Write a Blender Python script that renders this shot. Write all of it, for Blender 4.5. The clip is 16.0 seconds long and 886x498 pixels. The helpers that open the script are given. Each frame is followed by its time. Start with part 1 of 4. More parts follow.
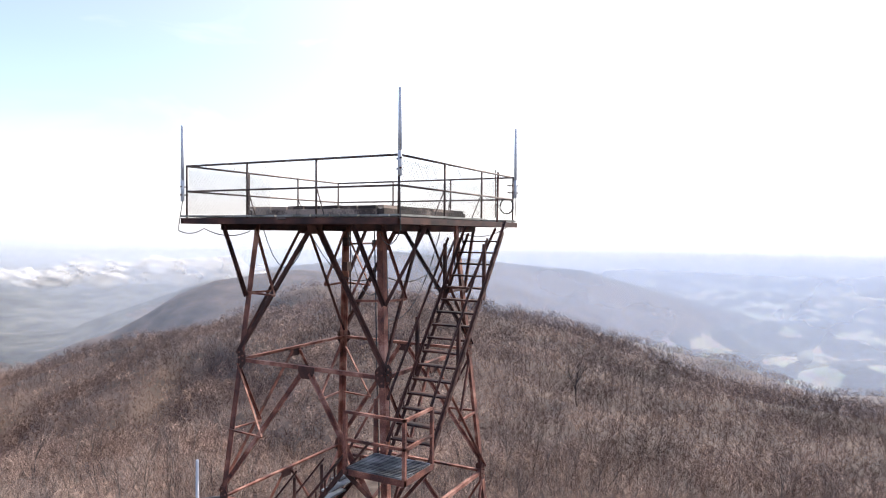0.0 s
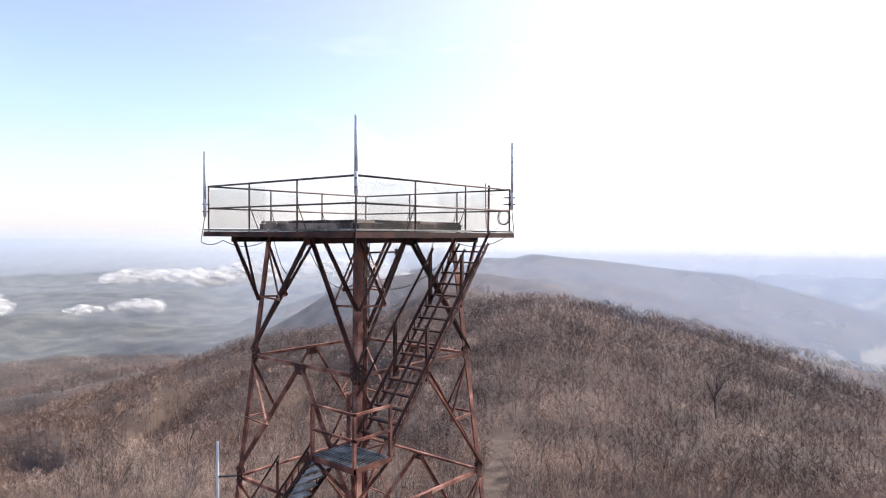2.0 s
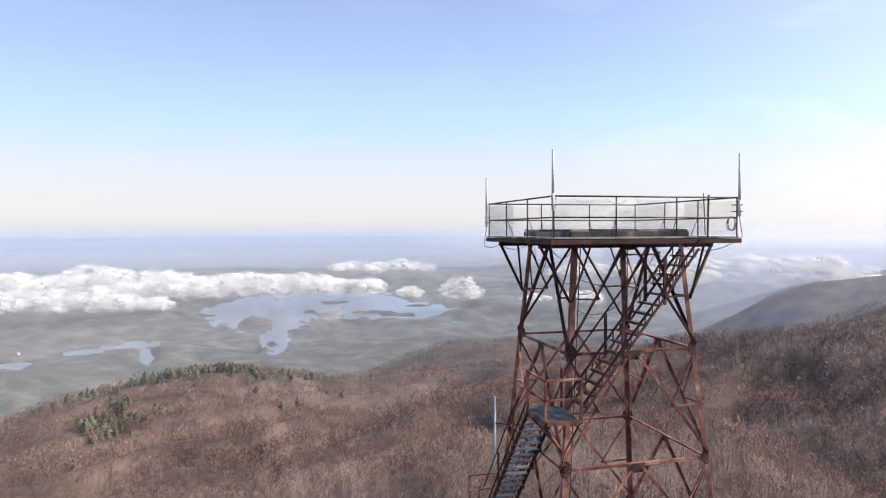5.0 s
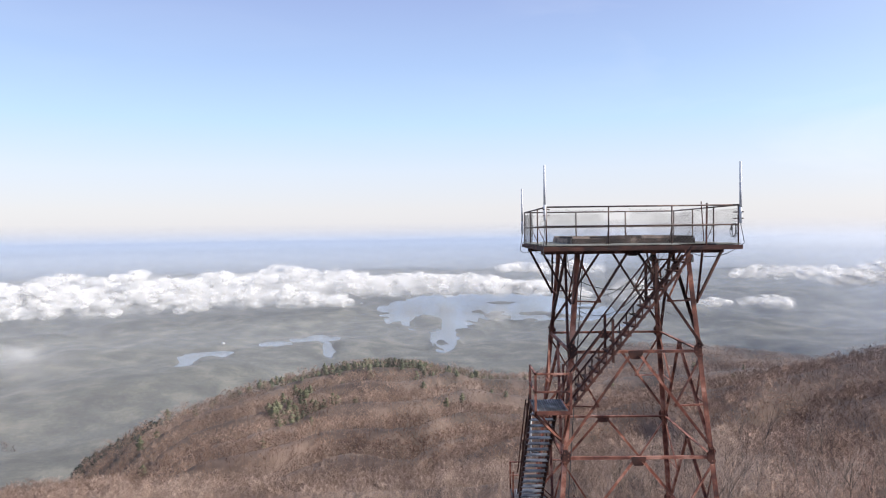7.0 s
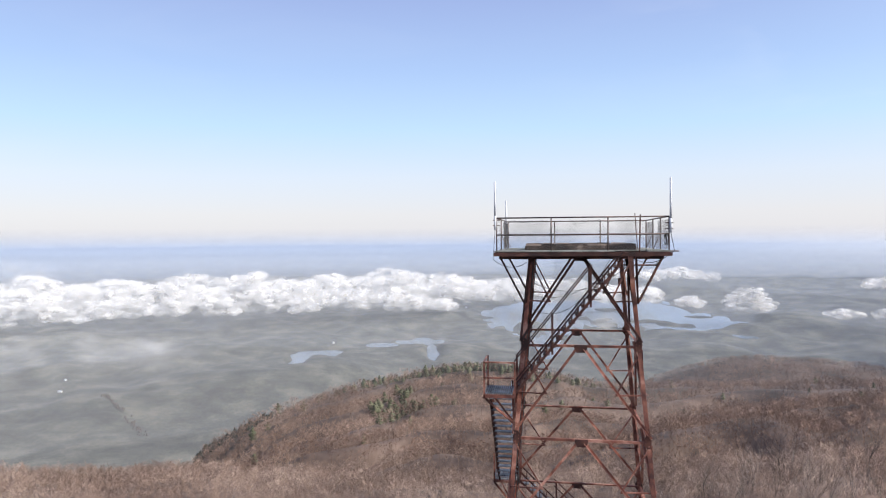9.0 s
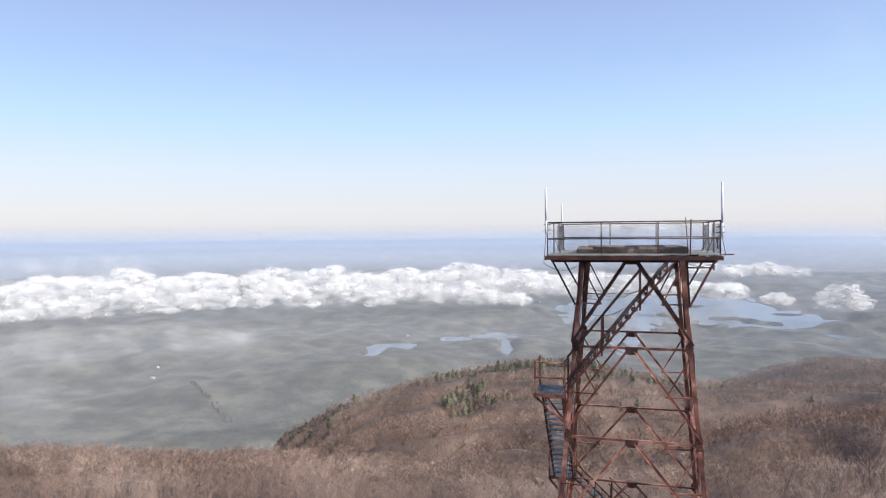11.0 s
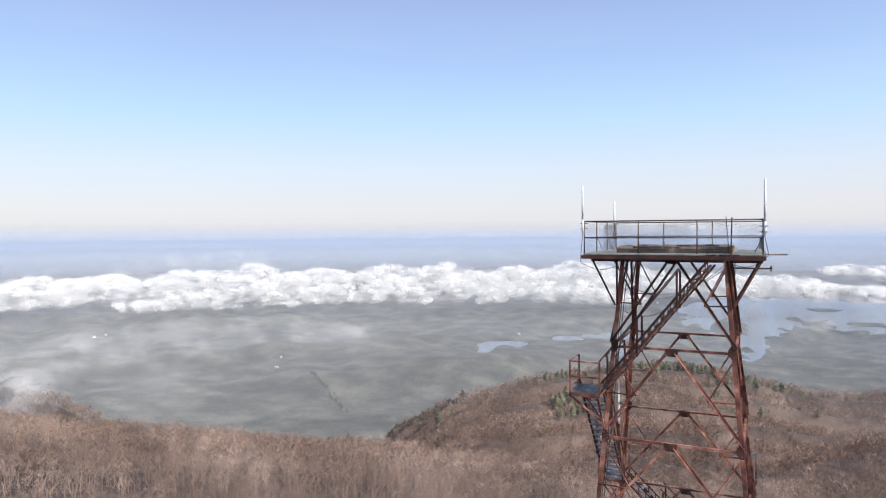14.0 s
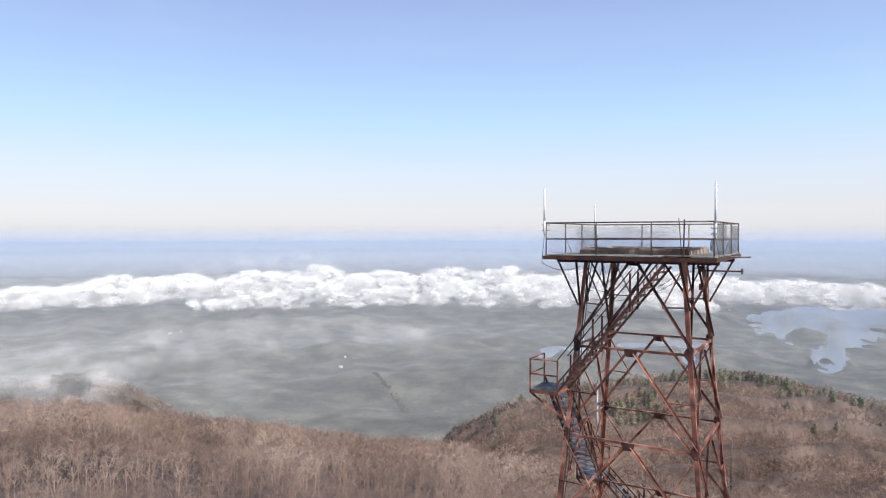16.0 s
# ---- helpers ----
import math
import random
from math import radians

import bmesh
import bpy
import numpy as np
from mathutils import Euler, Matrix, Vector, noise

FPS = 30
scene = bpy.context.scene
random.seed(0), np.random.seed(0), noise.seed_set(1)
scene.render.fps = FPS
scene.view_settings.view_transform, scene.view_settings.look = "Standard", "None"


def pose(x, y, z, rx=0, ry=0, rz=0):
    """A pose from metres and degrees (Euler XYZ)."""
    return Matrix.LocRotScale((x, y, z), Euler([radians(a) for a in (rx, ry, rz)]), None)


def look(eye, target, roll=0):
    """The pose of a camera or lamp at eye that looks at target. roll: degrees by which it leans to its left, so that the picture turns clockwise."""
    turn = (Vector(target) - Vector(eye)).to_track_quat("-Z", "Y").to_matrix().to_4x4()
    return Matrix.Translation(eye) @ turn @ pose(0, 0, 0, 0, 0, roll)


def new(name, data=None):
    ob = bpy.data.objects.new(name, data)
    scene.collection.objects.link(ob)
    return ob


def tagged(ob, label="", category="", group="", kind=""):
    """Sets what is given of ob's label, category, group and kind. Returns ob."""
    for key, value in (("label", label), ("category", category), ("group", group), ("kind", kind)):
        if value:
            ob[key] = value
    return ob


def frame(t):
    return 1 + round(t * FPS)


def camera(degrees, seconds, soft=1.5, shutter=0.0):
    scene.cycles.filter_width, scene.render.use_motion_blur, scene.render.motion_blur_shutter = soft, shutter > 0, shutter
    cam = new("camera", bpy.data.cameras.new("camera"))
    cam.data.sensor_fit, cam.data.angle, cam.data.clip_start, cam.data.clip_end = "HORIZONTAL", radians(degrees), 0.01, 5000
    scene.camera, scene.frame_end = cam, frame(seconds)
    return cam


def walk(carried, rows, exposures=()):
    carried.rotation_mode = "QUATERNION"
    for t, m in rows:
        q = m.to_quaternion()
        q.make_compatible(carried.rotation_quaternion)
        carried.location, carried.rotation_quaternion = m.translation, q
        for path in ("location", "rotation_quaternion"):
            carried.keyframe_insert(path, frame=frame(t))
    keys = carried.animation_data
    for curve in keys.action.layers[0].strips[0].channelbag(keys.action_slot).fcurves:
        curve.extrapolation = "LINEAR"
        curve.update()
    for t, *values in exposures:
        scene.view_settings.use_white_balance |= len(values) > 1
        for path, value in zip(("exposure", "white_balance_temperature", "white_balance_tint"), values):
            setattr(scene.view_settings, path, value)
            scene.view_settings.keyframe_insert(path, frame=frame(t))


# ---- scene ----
cam = camera(67.1, 16.0, soft=1.1)
PATH = [
    (0, (-11.564, -8.097, 19.709), (-9.799, -7.158, 19.661), 0.5),
    (0.5, (-11.311, -8.605, 19.724), (-9.54, -7.676, 19.683), 0.6),
    (1, (-10.968, -9.46, 19.769), (-9.194, -8.536, 19.733), 0.7),
    (1.5, (-10.676, -10.356, 19.831), (-8.956, -9.337, 19.792), 0.4),
    (2, (-10.567, -11.248, 19.91), (-9.032, -9.966, 19.867), 0.3),
    (2.5, (-10.436, -12.246, 19.965), (-9.072, -10.785, 19.921), 0.2),
    (3, (-10.19, -13.256, 20.025), (-9.026, -11.63, 19.979), 0.2),
    (3.5, (-9.827, -14.192, 20.082), (-8.883, -12.429, 20.03), 0.1),
    (4, (-9.469, -15.016, 20.122), (-8.733, -13.158, 20.066), 0.2),
    (4.5, (-9.107, -15.81, 20.157), (-8.564, -13.886, 20.096), -0.0),
    (4.7, (-8.908, -16.172, 20.167), (-8.394, -14.24, 20.108), -0.1),
    (6.8, (-5.311, -19.09, 20.361), (-5.253, -17.091, 20.307), -0.7),
    (7, (-4.887, -19.348, 20.358), (-4.905, -17.348, 20.308), -0.7),
    (7.5, (-3.744, -20.003, 20.345), (-3.907, -18.01, 20.302), -0.5),
    (8, (-2.575, -20.729, 20.37), (-2.72, -18.735, 20.331), -0.6),
    (8.5, (-1.517, -21.355, 20.357), (-1.851, -19.383, 20.326), -0.6),
    (9, (-0.726, -21.953, 20.393), (-1.058, -19.981, 20.36), -0.4),
    (9.5, (-0.308, -22.309, 20.425), (-0.781, -20.366, 20.399), -0.8),
    (11.8, (0.232, -22.638, 20.762), (-0.319, -20.716, 20.708), -0.5),
    (12, (0.317, -22.625, 20.759), (-0.222, -20.7, 20.707), -0.6),
    (12.5, (0.639, -22.582, 20.715), (0.126, -20.649, 20.665), -0.5),
    (13, (1.143, -22.543, 20.693), (0.646, -20.606, 20.641), -0.4),
    (13.5, (1.762, -22.422, 20.686), (1.107, -20.533, 20.639), -1.0),
    (14, (2.38, -22.344, 20.697), (1.519, -20.539, 20.644), -0.4),
    (14.5, (3.061, -22.192, 20.67), (2.213, -20.381, 20.62), -0.4),
    (15, (3.777, -22.036, 20.653), (2.899, -20.24, 20.605), -0.4),
    (15.5, (4.573, -21.88, 20.609), (3.624, -20.12, 20.565), -0.2),
    (16, (5.429, -21.646, 20.602), (4.399, -19.931, 20.559), 0.0),
]
walk(cam, [(t, look(eye, target, roll)) for t, eye, target, roll in PATH],
     exposures=[(0.0, 0.94, 6750, 12), (2.0, 0.80, 6750, 12), (4.0, 0.64, 6700, 12), (7.0, 0.55, 6600, 11), (16.0, 0.50, 6500, 10)])
scene.cycles.transparent_max_bounces = 48

# ---- world, sun ----
SUN_AZ, SUN_EL = -15.0, 34.0
world = bpy.data.worlds.new("sky")
scene.world = world
world.use_nodes = True
wn, wl = world.node_tree.nodes, world.node_tree.links
wn.clear()
w_out = wn.new("ShaderNodeOutputWorld")
w_bg = wn.new("ShaderNodeBackground")
w_sky = wn.new("ShaderNodeTexSky")
w_sky.sky_type = 'NISHITA'
w_sky.sun_disc = False
w_sky.sun_elevation = radians(SUN_EL)
w_sky.sun_rotation = radians(90 - SUN_AZ)
w_sky.altitude = 900
w_sky.air_density, w_sky.dust_density, w_sky.ozone_density = 1.0, 1.6, 1.6
w_bg.inputs["Strength"].default_value = 1.0


def sky_math(op, a, b):
    n = wn.new("ShaderNodeMath")
    n.operation = op
    for i, v in enumerate((a, b)):
        if isinstance(v, (int, float)):
            n.inputs[i].default_value = v
        else:
            wl.new(v, n.inputs[i])
    return n.outputs[0]


def sky_mix(fac, a, b, mode='MIX'):
    n = wn.new("ShaderNodeMix")
    n.data_type, n.blend_type = 'RGBA', mode
    n.clamp_result = False
    for key, v in ((0, fac), (6, a), (7, b)):
        if isinstance(v, (int, float)):
            n.inputs[key].default_value = v
        elif isinstance(v, tuple):
            n.inputs[key].default_value = (*v, 1)
        else:
            wl.new(v, n.inputs[key])
    return n.outputs[2]


# clear sky above, milky air towards the horizon and a wide hazy glare round the sun
a_, e_ = radians(SUN_AZ), radians(SUN_EL)
sun_from = Vector((math.cos(a_) * math.cos(e_), math.sin(a_) * math.cos(e_), math.sin(e_)))
w_tc, w_sep = wn.new("ShaderNodeTexCoord"), wn.new("ShaderNodeSeparateXYZ")
wl.new(w_tc.outputs["Generated"], w_sep.inputs[0])
height = w_sep.outputs["Z"]
w_ramp = wn.new("ShaderNodeValToRGB")
wl.new(height, w_ramp.inputs["Fac"])
RAMP = [(0.0, (0.56, 0.56, 0.60)), (0.035, (0.575, 0.575, 0.61)), (0.09, (0.53, 0.59, 0.685)), (0.16, (0.40, 0.56, 0.75)), (0.24, (0.32, 0.45, 0.70)), (0.36, (0.25, 0.32, 0.57)), (1.0, (0.10, 0.17, 0.36))]
while len(w_ramp.color_ramp.elements) < len(RAMP):
    w_ramp.color_ramp.elements.new(0.5)
for el_, (p_, c_) in zip(w_ramp.color_ramp.elements, RAMP):
    el_.position, el_.color = p_, (*c_, 1)
clear = sky_mix(1.0, w_sky.outputs[0], (0.13, 0.13, 0.13), 'MULTIPLY')
air = sky_mix(0.88, clear, w_ramp.outputs["Color"])
w_dot = wn.new("ShaderNodeVectorMath")
w_dot.operation = 'DOT_PRODUCT'
wl.new(w_tc.outputs["Generated"], w_dot.inputs[0])
w_dot.inputs[1].default_value = sun_from
near_sun = sky_math('MAXIMUM', w_dot.outputs["Value"], 0.0)
glare = sky_math('ADD', sky_math('MULTIPLY', sky_math('POWER', near_sun, 3.0), 0.72), sky_math('MULTIPLY', sky_math('POWER', near_sun, 14.0), 1.0))
w_map, w_noise = wn.new("ShaderNodeMapping"), wn.new("ShaderNodeTexNoise")
wl.new(w_tc.outputs["Generated"], w_map.inputs["Vector"])
w_map.inputs["Scale"].default_value = (1.2, 3.0, 5.5)
w_map.inputs["Rotation"].default_value = (0.5, 0.35, 0.4)
w_noise.inputs["Scale"].default_value, w_noise.inputs["Detail"].default_value, w_noise.inputs["Distortion"].default_value = 2.2, 7, 0.6
wl.new(w_map.outputs[0], w_noise.inputs["Vector"])
w_wisp = wn.new("ShaderNodeMapRange")
w_wisp.inputs["From Min"].default_value, w_wisp.inputs["From Max"].default_value = 0.54, 0.78
wl.new(w_noise.outputs["Fac"], w_wisp.inputs["Value"])
wisps = sky_math('MULTIPLY', w_wisp.outputs[0], sky_math('ADD', sky_math('MULTIPLY', near_sun, 0.55), 0.03))
veiled = sky_mix(wisps, air, (0.75, 0.76, 0.78))
glow_col = sky_mix(1.0, (1.0, 0.985, 0.97), glare, 'MULTIPLY')
wl.new(sky_mix(1.0, veiled, glow_col, 'ADD'), w_bg.inputs["Color"])
wl.new(w_bg.outputs[0], w_out.inputs["Surface"])

sun = new("sun", bpy.data.lights.new("sun", 'SUN'))
sun.data.energy, sun.data.angle, sun.data.color = 3.6, radians(0.6), (1.0, 0.95, 0.88)
sun.matrix_world = look(sun_from * 100, (0, 0, 0))


# ---- materials ----
def material(name, colors, scale=3.0, rough=0.8, metal=0.0, bump=0.2, fine=40.0, vary=0.0, coords="Object", island=False):
    """Two scales of noise over a ramp of colours, with a fine bump."""
    m = bpy.data.materials.new(name)
    m.use_nodes = True
    n, l = m.node_tree.nodes, m.node_tree.links
    b = n["Principled BSDF"]
    tc = n.new("ShaderNodeTexCoord")
    big, small = n.new("ShaderNodeTexNoise"), n.new("ShaderNodeTexNoise")
    big.inputs["Scale"].default_value, big.inputs["Detail"].default_value = scale, 6
    small.inputs["Scale"].default_value, small.inputs["Detail"].default_value = fine, 3
    for t in (big, small):
        l.new(tc.outputs[coords], t.inputs["Vector"])
    mix = n.new("ShaderNodeMath")
    mix.operation = 'MULTIPLY_ADD'
    l.new(small.outputs["Fac"], mix.inputs[0])
    mix.inputs[1].default_value = 0.35
    shift = n.new("ShaderNodeMath")
    shift.operation = 'SUBTRACT'
    l.new(big.outputs["Fac"], shift.inputs[0])
    shift.inputs[1].default_value = 0.175
    last = shift
    if vary:
        info, mad = n.new("ShaderNodeNewGeometry" if island else "ShaderNodeObjectInfo"), n.new("ShaderNodeMath")
        mad.operation = 'MULTIPLY_ADD'
        l.new(info.outputs["Random Per Island" if island else "Random"], mad.inputs[0])
        mad.inputs[1].default_value = vary
        l.new(shift.outputs[0], mad.inputs[2])
        last = n.new("ShaderNodeMath")
        last.operation = 'SUBTRACT'
        l.new(mad.outputs[0], last.inputs[0])
        last.inputs[1].default_value = vary / 2
    l.new(last.outputs[0], mix.inputs[2])
    ramp = n.new("ShaderNodeValToRGB")
    l.new(mix.outputs[0], ramp.inputs["Fac"])
    el = ramp.color_ramp.elements
    lo, hi = 0.33, 0.67
    while len(el) < len(colors):
        el.new(0.5)
    for i, c in enumerate(colors):
        el[i].position = lo + (hi - lo) * i / max(1, len(colors) - 1)
        el[i].color = (*c, 1)
    l.new(ramp.outputs["Color"], b.inputs["Base Color"])
    b.inputs["Roughness"].default_value, b.inputs["Metallic"].default_value = rough, metal
    if bump:
        bp = n.new("ShaderNodeBump")
        bp.inputs["Strength"].default_value, bp.inputs["Distance"].default_value = bump, 0.01
        l.new(small.outputs["Fac"], bp.inputs["Height"])
        l.new(bp.outputs["Normal"], b.inputs["Normal"])
    return m


RUST = material("rusted_steel", [(0.0495, 0.0177, 0.014), (0.1375, 0.0458, 0.031), (0.253, 0.0936, 0.06), (0.44, 0.2288, 0.17)], 2.2, 0.75, 0.1, 0.3, 45, 0.14)
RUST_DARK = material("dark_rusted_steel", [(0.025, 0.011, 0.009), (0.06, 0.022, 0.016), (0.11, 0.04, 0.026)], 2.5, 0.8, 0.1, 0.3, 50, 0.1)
RAIL_STEEL = material("grey_weathered_pipe", [(0.05, 0.035, 0.032), (0.10, 0.07, 0.062), (0.17, 0.12, 0.10)], 4, 0.6, 0.4, 0.15, 60)
GALV = material("galvanised_wire", [(0.07, 0.068, 0.065), (0.16, 0.155, 0.15)], 5, 0.5, 0.5, 0)
TREAD = material("grey_steel_grating", [(0.06, 0.06, 0.065), (0.16, 0.17, 0.18), (0.34, 0.35, 0.36)], 3, 0.5, 0.5, 0.3, 50, 0.15)
WOOD = material("weathered_timber", [(0.025, 0.017, 0.014), (0.085, 0.058, 0.047), (0.34, 0.26, 0.21)], 2.2, 0.85, 0, 0.4, 25, 0.6)
PLANK = material("grey_green_deck_board", [(0.12, 0.12, 0.10), (0.22, 0.22, 0.19), (0.33, 0.32, 0.28)], 3, 0.85, 0, 0.4, 35, 0.2)
WHITE = material("white_fibreglass", [(0.50, 0.51, 0.53), (0.58, 0.59, 0.61), (0.66, 0.67, 0.68)], 3, 0.65, 0, 0.05)
DEADWOOD = material("dark_dead_wood", [(0.03, 0.021, 0.019), (0.06, 0.043, 0.038), (0.10, 0.075, 0.066)], 0.8, 0.9, 0, 0.3, 9)
CABLE = material("black_cable", [(0.02, 0.02, 0.02), (0.05, 0.05, 0.05)], 5, 0.5, 0, 0)
BARK = material("grey_brown_bark", [(0.076, 0.061, 0.051), (0.145, 0.115, 0.098), (0.238, 0.204, 0.178)], 0.5, 0.9, 0, 0.3, 8, 0.3)
TWIG = material("bare_twigs", [(0.07, 0.047, 0.040), (0.17, 0.122, 0.102), (0.42, 0.335, 0.28)], 0.12, 0.95, 0, 0, 1.3, 0.3)
# sunlight put into the crown colours: darker where backlit, paler where front-lit
BACKLIT_TWIG = material("backlit_bare_crowns", [(0.0744, 0.0449, 0.0354), (0.1935, 0.1214, 0.0938), (0.4613, 0.3234, 0.25)], 0.035, 0.95, 0, 0, 0.5, 0.3, island=True)
FAR_TWIG = material("reddish_bare_crowns", [(0.1456, 0.096, 0.0735), (0.26, 0.179, 0.1392), (0.4004, 0.3, 0.2401)], 0.03, 0.95, 0, 0, 0.3, 0.15, island=True)
STAND_TWIG = material("grey_bare_crowns", [(0.1178, 0.0698, 0.0523), (0.2294, 0.145, 0.1076), (0.3721, 0.2529, 0.1906)], 0.025, 0.95, 0, 0, 0.25, 0.12, island=True)
PINE = material("pine_needles", [(0.045, 0.052, 0.027), (0.088, 0.094, 0.048), (0.155, 0.152, 0.085)], 0.05, 0.9, 0, 0, 0.5)
LITTER = material("leaf_litter", [(0.014, 0.009, 0.007), (0.036, 0.024, 0.018), (0.08, 0.055, 0.041)], 0.22, 0.95, 0, 0.5, 2.4)
SLOPE = material("leaf_covered_slope", [(0.0448, 0.0302, 0.023), (0.0896, 0.0593, 0.045), (0.1512, 0.104, 0.08)], 0.03, 0.95, 0, 0.2, 0.25)
VALLEY = material("valley_woods", [(0.020, 0.021, 0.018), (0.050, 0.050, 0.040), (0.105, 0.100, 0.076)], 0.016, 0.95, 0, 0, 0.16)


def field_material():
    """Patchwork of woods and pale winter fields."""
    m = bpy.data.materials.new("valley_fields")
    m.use_nodes = True
    n, l = m.node_tree.nodes, m.node_tree.links
    b = n["Principled BSDF"]
    b.inputs["Roughness"].default_value = 0.95
    tc, mp, vo, sep, th, no, mix, warp = (n.new("ShaderNode" + k) for k in ("TexCoord", "Mapping", "TexVoronoi", "SeparateColor", "ValToRGB", "TexNoise", "Mix", "TexNoise"))
    mp.inputs["Scale"].default_value = (0.014, 0.026, 0.002)
    l.new(tc.outputs["Object"], mp.inputs["Vector"])
    warp.inputs["Scale"].default_value = 0.8
    add = n.new("ShaderNodeVectorMath")
    l.new(mp.outputs[0], warp.inputs["Vector"])
    l.new(mp.outputs[0], add.inputs[0])
    l.new(warp.outputs["Color"], add.inputs[1])
    l.new(add.outputs[0], vo.inputs["Vector"])
    vo.inputs["Scale"].default_value = 1.0
    l.new(vo.outputs["Color"], sep.inputs[0])
    l.new(sep.outputs[0], th.inputs["Fac"])
    stops = [(0.0, (0.028, 0.034, 0.036)), (0.55, (0.045, 0.05, 0.045)), (0.66, (0.10, 0.11, 0.07)), (0.72, (0.58, 0.54, 0.36)), (1.0, (0.72, 0.68, 0.50))]
    while len(th.color_ramp.elements) < len(stops):
        th.color_ramp.elements.new(.5)
    for el, (p, c) in zip(th.color_ramp.elements, stops):
        el.position, el.color = p, (*c, 1)
    no.inputs["Scale"].default_value = 0.03
    l.new(tc.outputs["Object"], no.inputs["Vector"])
    mix.data_type, mix.blend_type = 'RGBA', 'MULTIPLY'
    mix.inputs[0].default_value = 0.7
    l.new(th.outputs["Color"], mix.inputs[6])
    l.new(no.outputs["Color"], mix.inputs[7])
    l.new(mix.outputs[2], b.inputs["Base Color"])
    return m


FIELD = field_material()
DIRT = material("bare_dirt", [(0.065, 0.044, 0.032), (0.12, 0.084, 0.062), (0.19, 0.14, 0.105)], 0.25, 0.95, 0, 0.5, 2.2)

WATER = bpy.data.materials.new("lake_water")
WATER.use_nodes = True
WATER.node_tree.nodes["Principled BSDF"].inputs["Base Color"].default_value = (0.10, 0.135, 0.17, 1)
WATER.node_tree.nodes["Principled BSDF"].inputs["Roughness"].default_value = 0.22



def cloud_material(name, lo, hi):
    """White vapour, torn and thin by fine noise, so that the heap shows ragged soft edges."""
    m = bpy.data.materials.new(name)
    m.use_nodes = True
    n, l = m.node_tree.nodes, m.node_tree.links
    n.clear()
    out, d, t = n.new("ShaderNodeOutputMaterial"), n.new("ShaderNodeBsdfDiffuse"), n.new("ShaderNodeBsdfTranslucent")
    both, mix, clear_ = n.new("ShaderNodeMixShader"), n.new("ShaderNodeMixShader"), n.new("ShaderNodeBsdfTransparent")
    d.inputs["Color"].default_value = t.inputs["Color"].default_value = (0.80, 0.795, 0.785, 1)
    both.inputs["Fac"].default_value = 0.12
    geo, lean, unit = n.new("ShaderNodeNewGeometry"), n.new("ShaderNodeVectorMath"), n.new("ShaderNodeVectorMath")
    lean.operation, unit.operation = 'MULTIPLY_ADD', 'NORMALIZE'
    lean.inputs[1].default_value, lean.inputs[2].default_value = (.28, .28, .28), (.40, -.17, .66)
    l.new(geo.outputs["Normal"], lean.inputs[0])
    l.new(lean.outputs[0], unit.inputs[0])
    l.new(unit.outputs[0], d.inputs["Normal"])
    l.new(unit.outputs[0], t.inputs["Normal"])
    tc, no, rg = n.new("ShaderNodeTexCoord"), n.new("ShaderNodeTexNoise"), n.new("ShaderNodeMapRange")
    no.inputs["Scale"].default_value, no.inputs["Detail"].default_value, no.inputs["Roughness"].default_value = 0.017, 6, 0.6
    rg.interpolation_type = 'SMOOTHSTEP'
    rg.inputs["From Min"].default_value, rg.inputs["From Max"].default_value = 0.3, 0.7
    rg.inputs["To Min"].default_value, rg.inputs["To Max"].default_value = lo, hi
    l.new(tc.outputs["Object"], no.inputs["Vector"])
    l.new(no.outputs["Fac"], rg.inputs["Value"])
    l.new(rg.outputs[0], mix.inputs["Fac"])
    l.new(d.outputs[0], both.inputs[1])
    l.new(t.outputs[0], both.inputs[2])
    l.new(clear_.outputs[0], mix.inputs[1])
    l.new(both.outputs[0], mix.inputs[2])
    l.new(mix.outputs[0], out.inputs["Surface"])
    return m


CLOUD = cloud_material("white_cloud", -0.12, 0.34)
VAPOUR = cloud_material("thin_vapour", -0.05, 0.045)


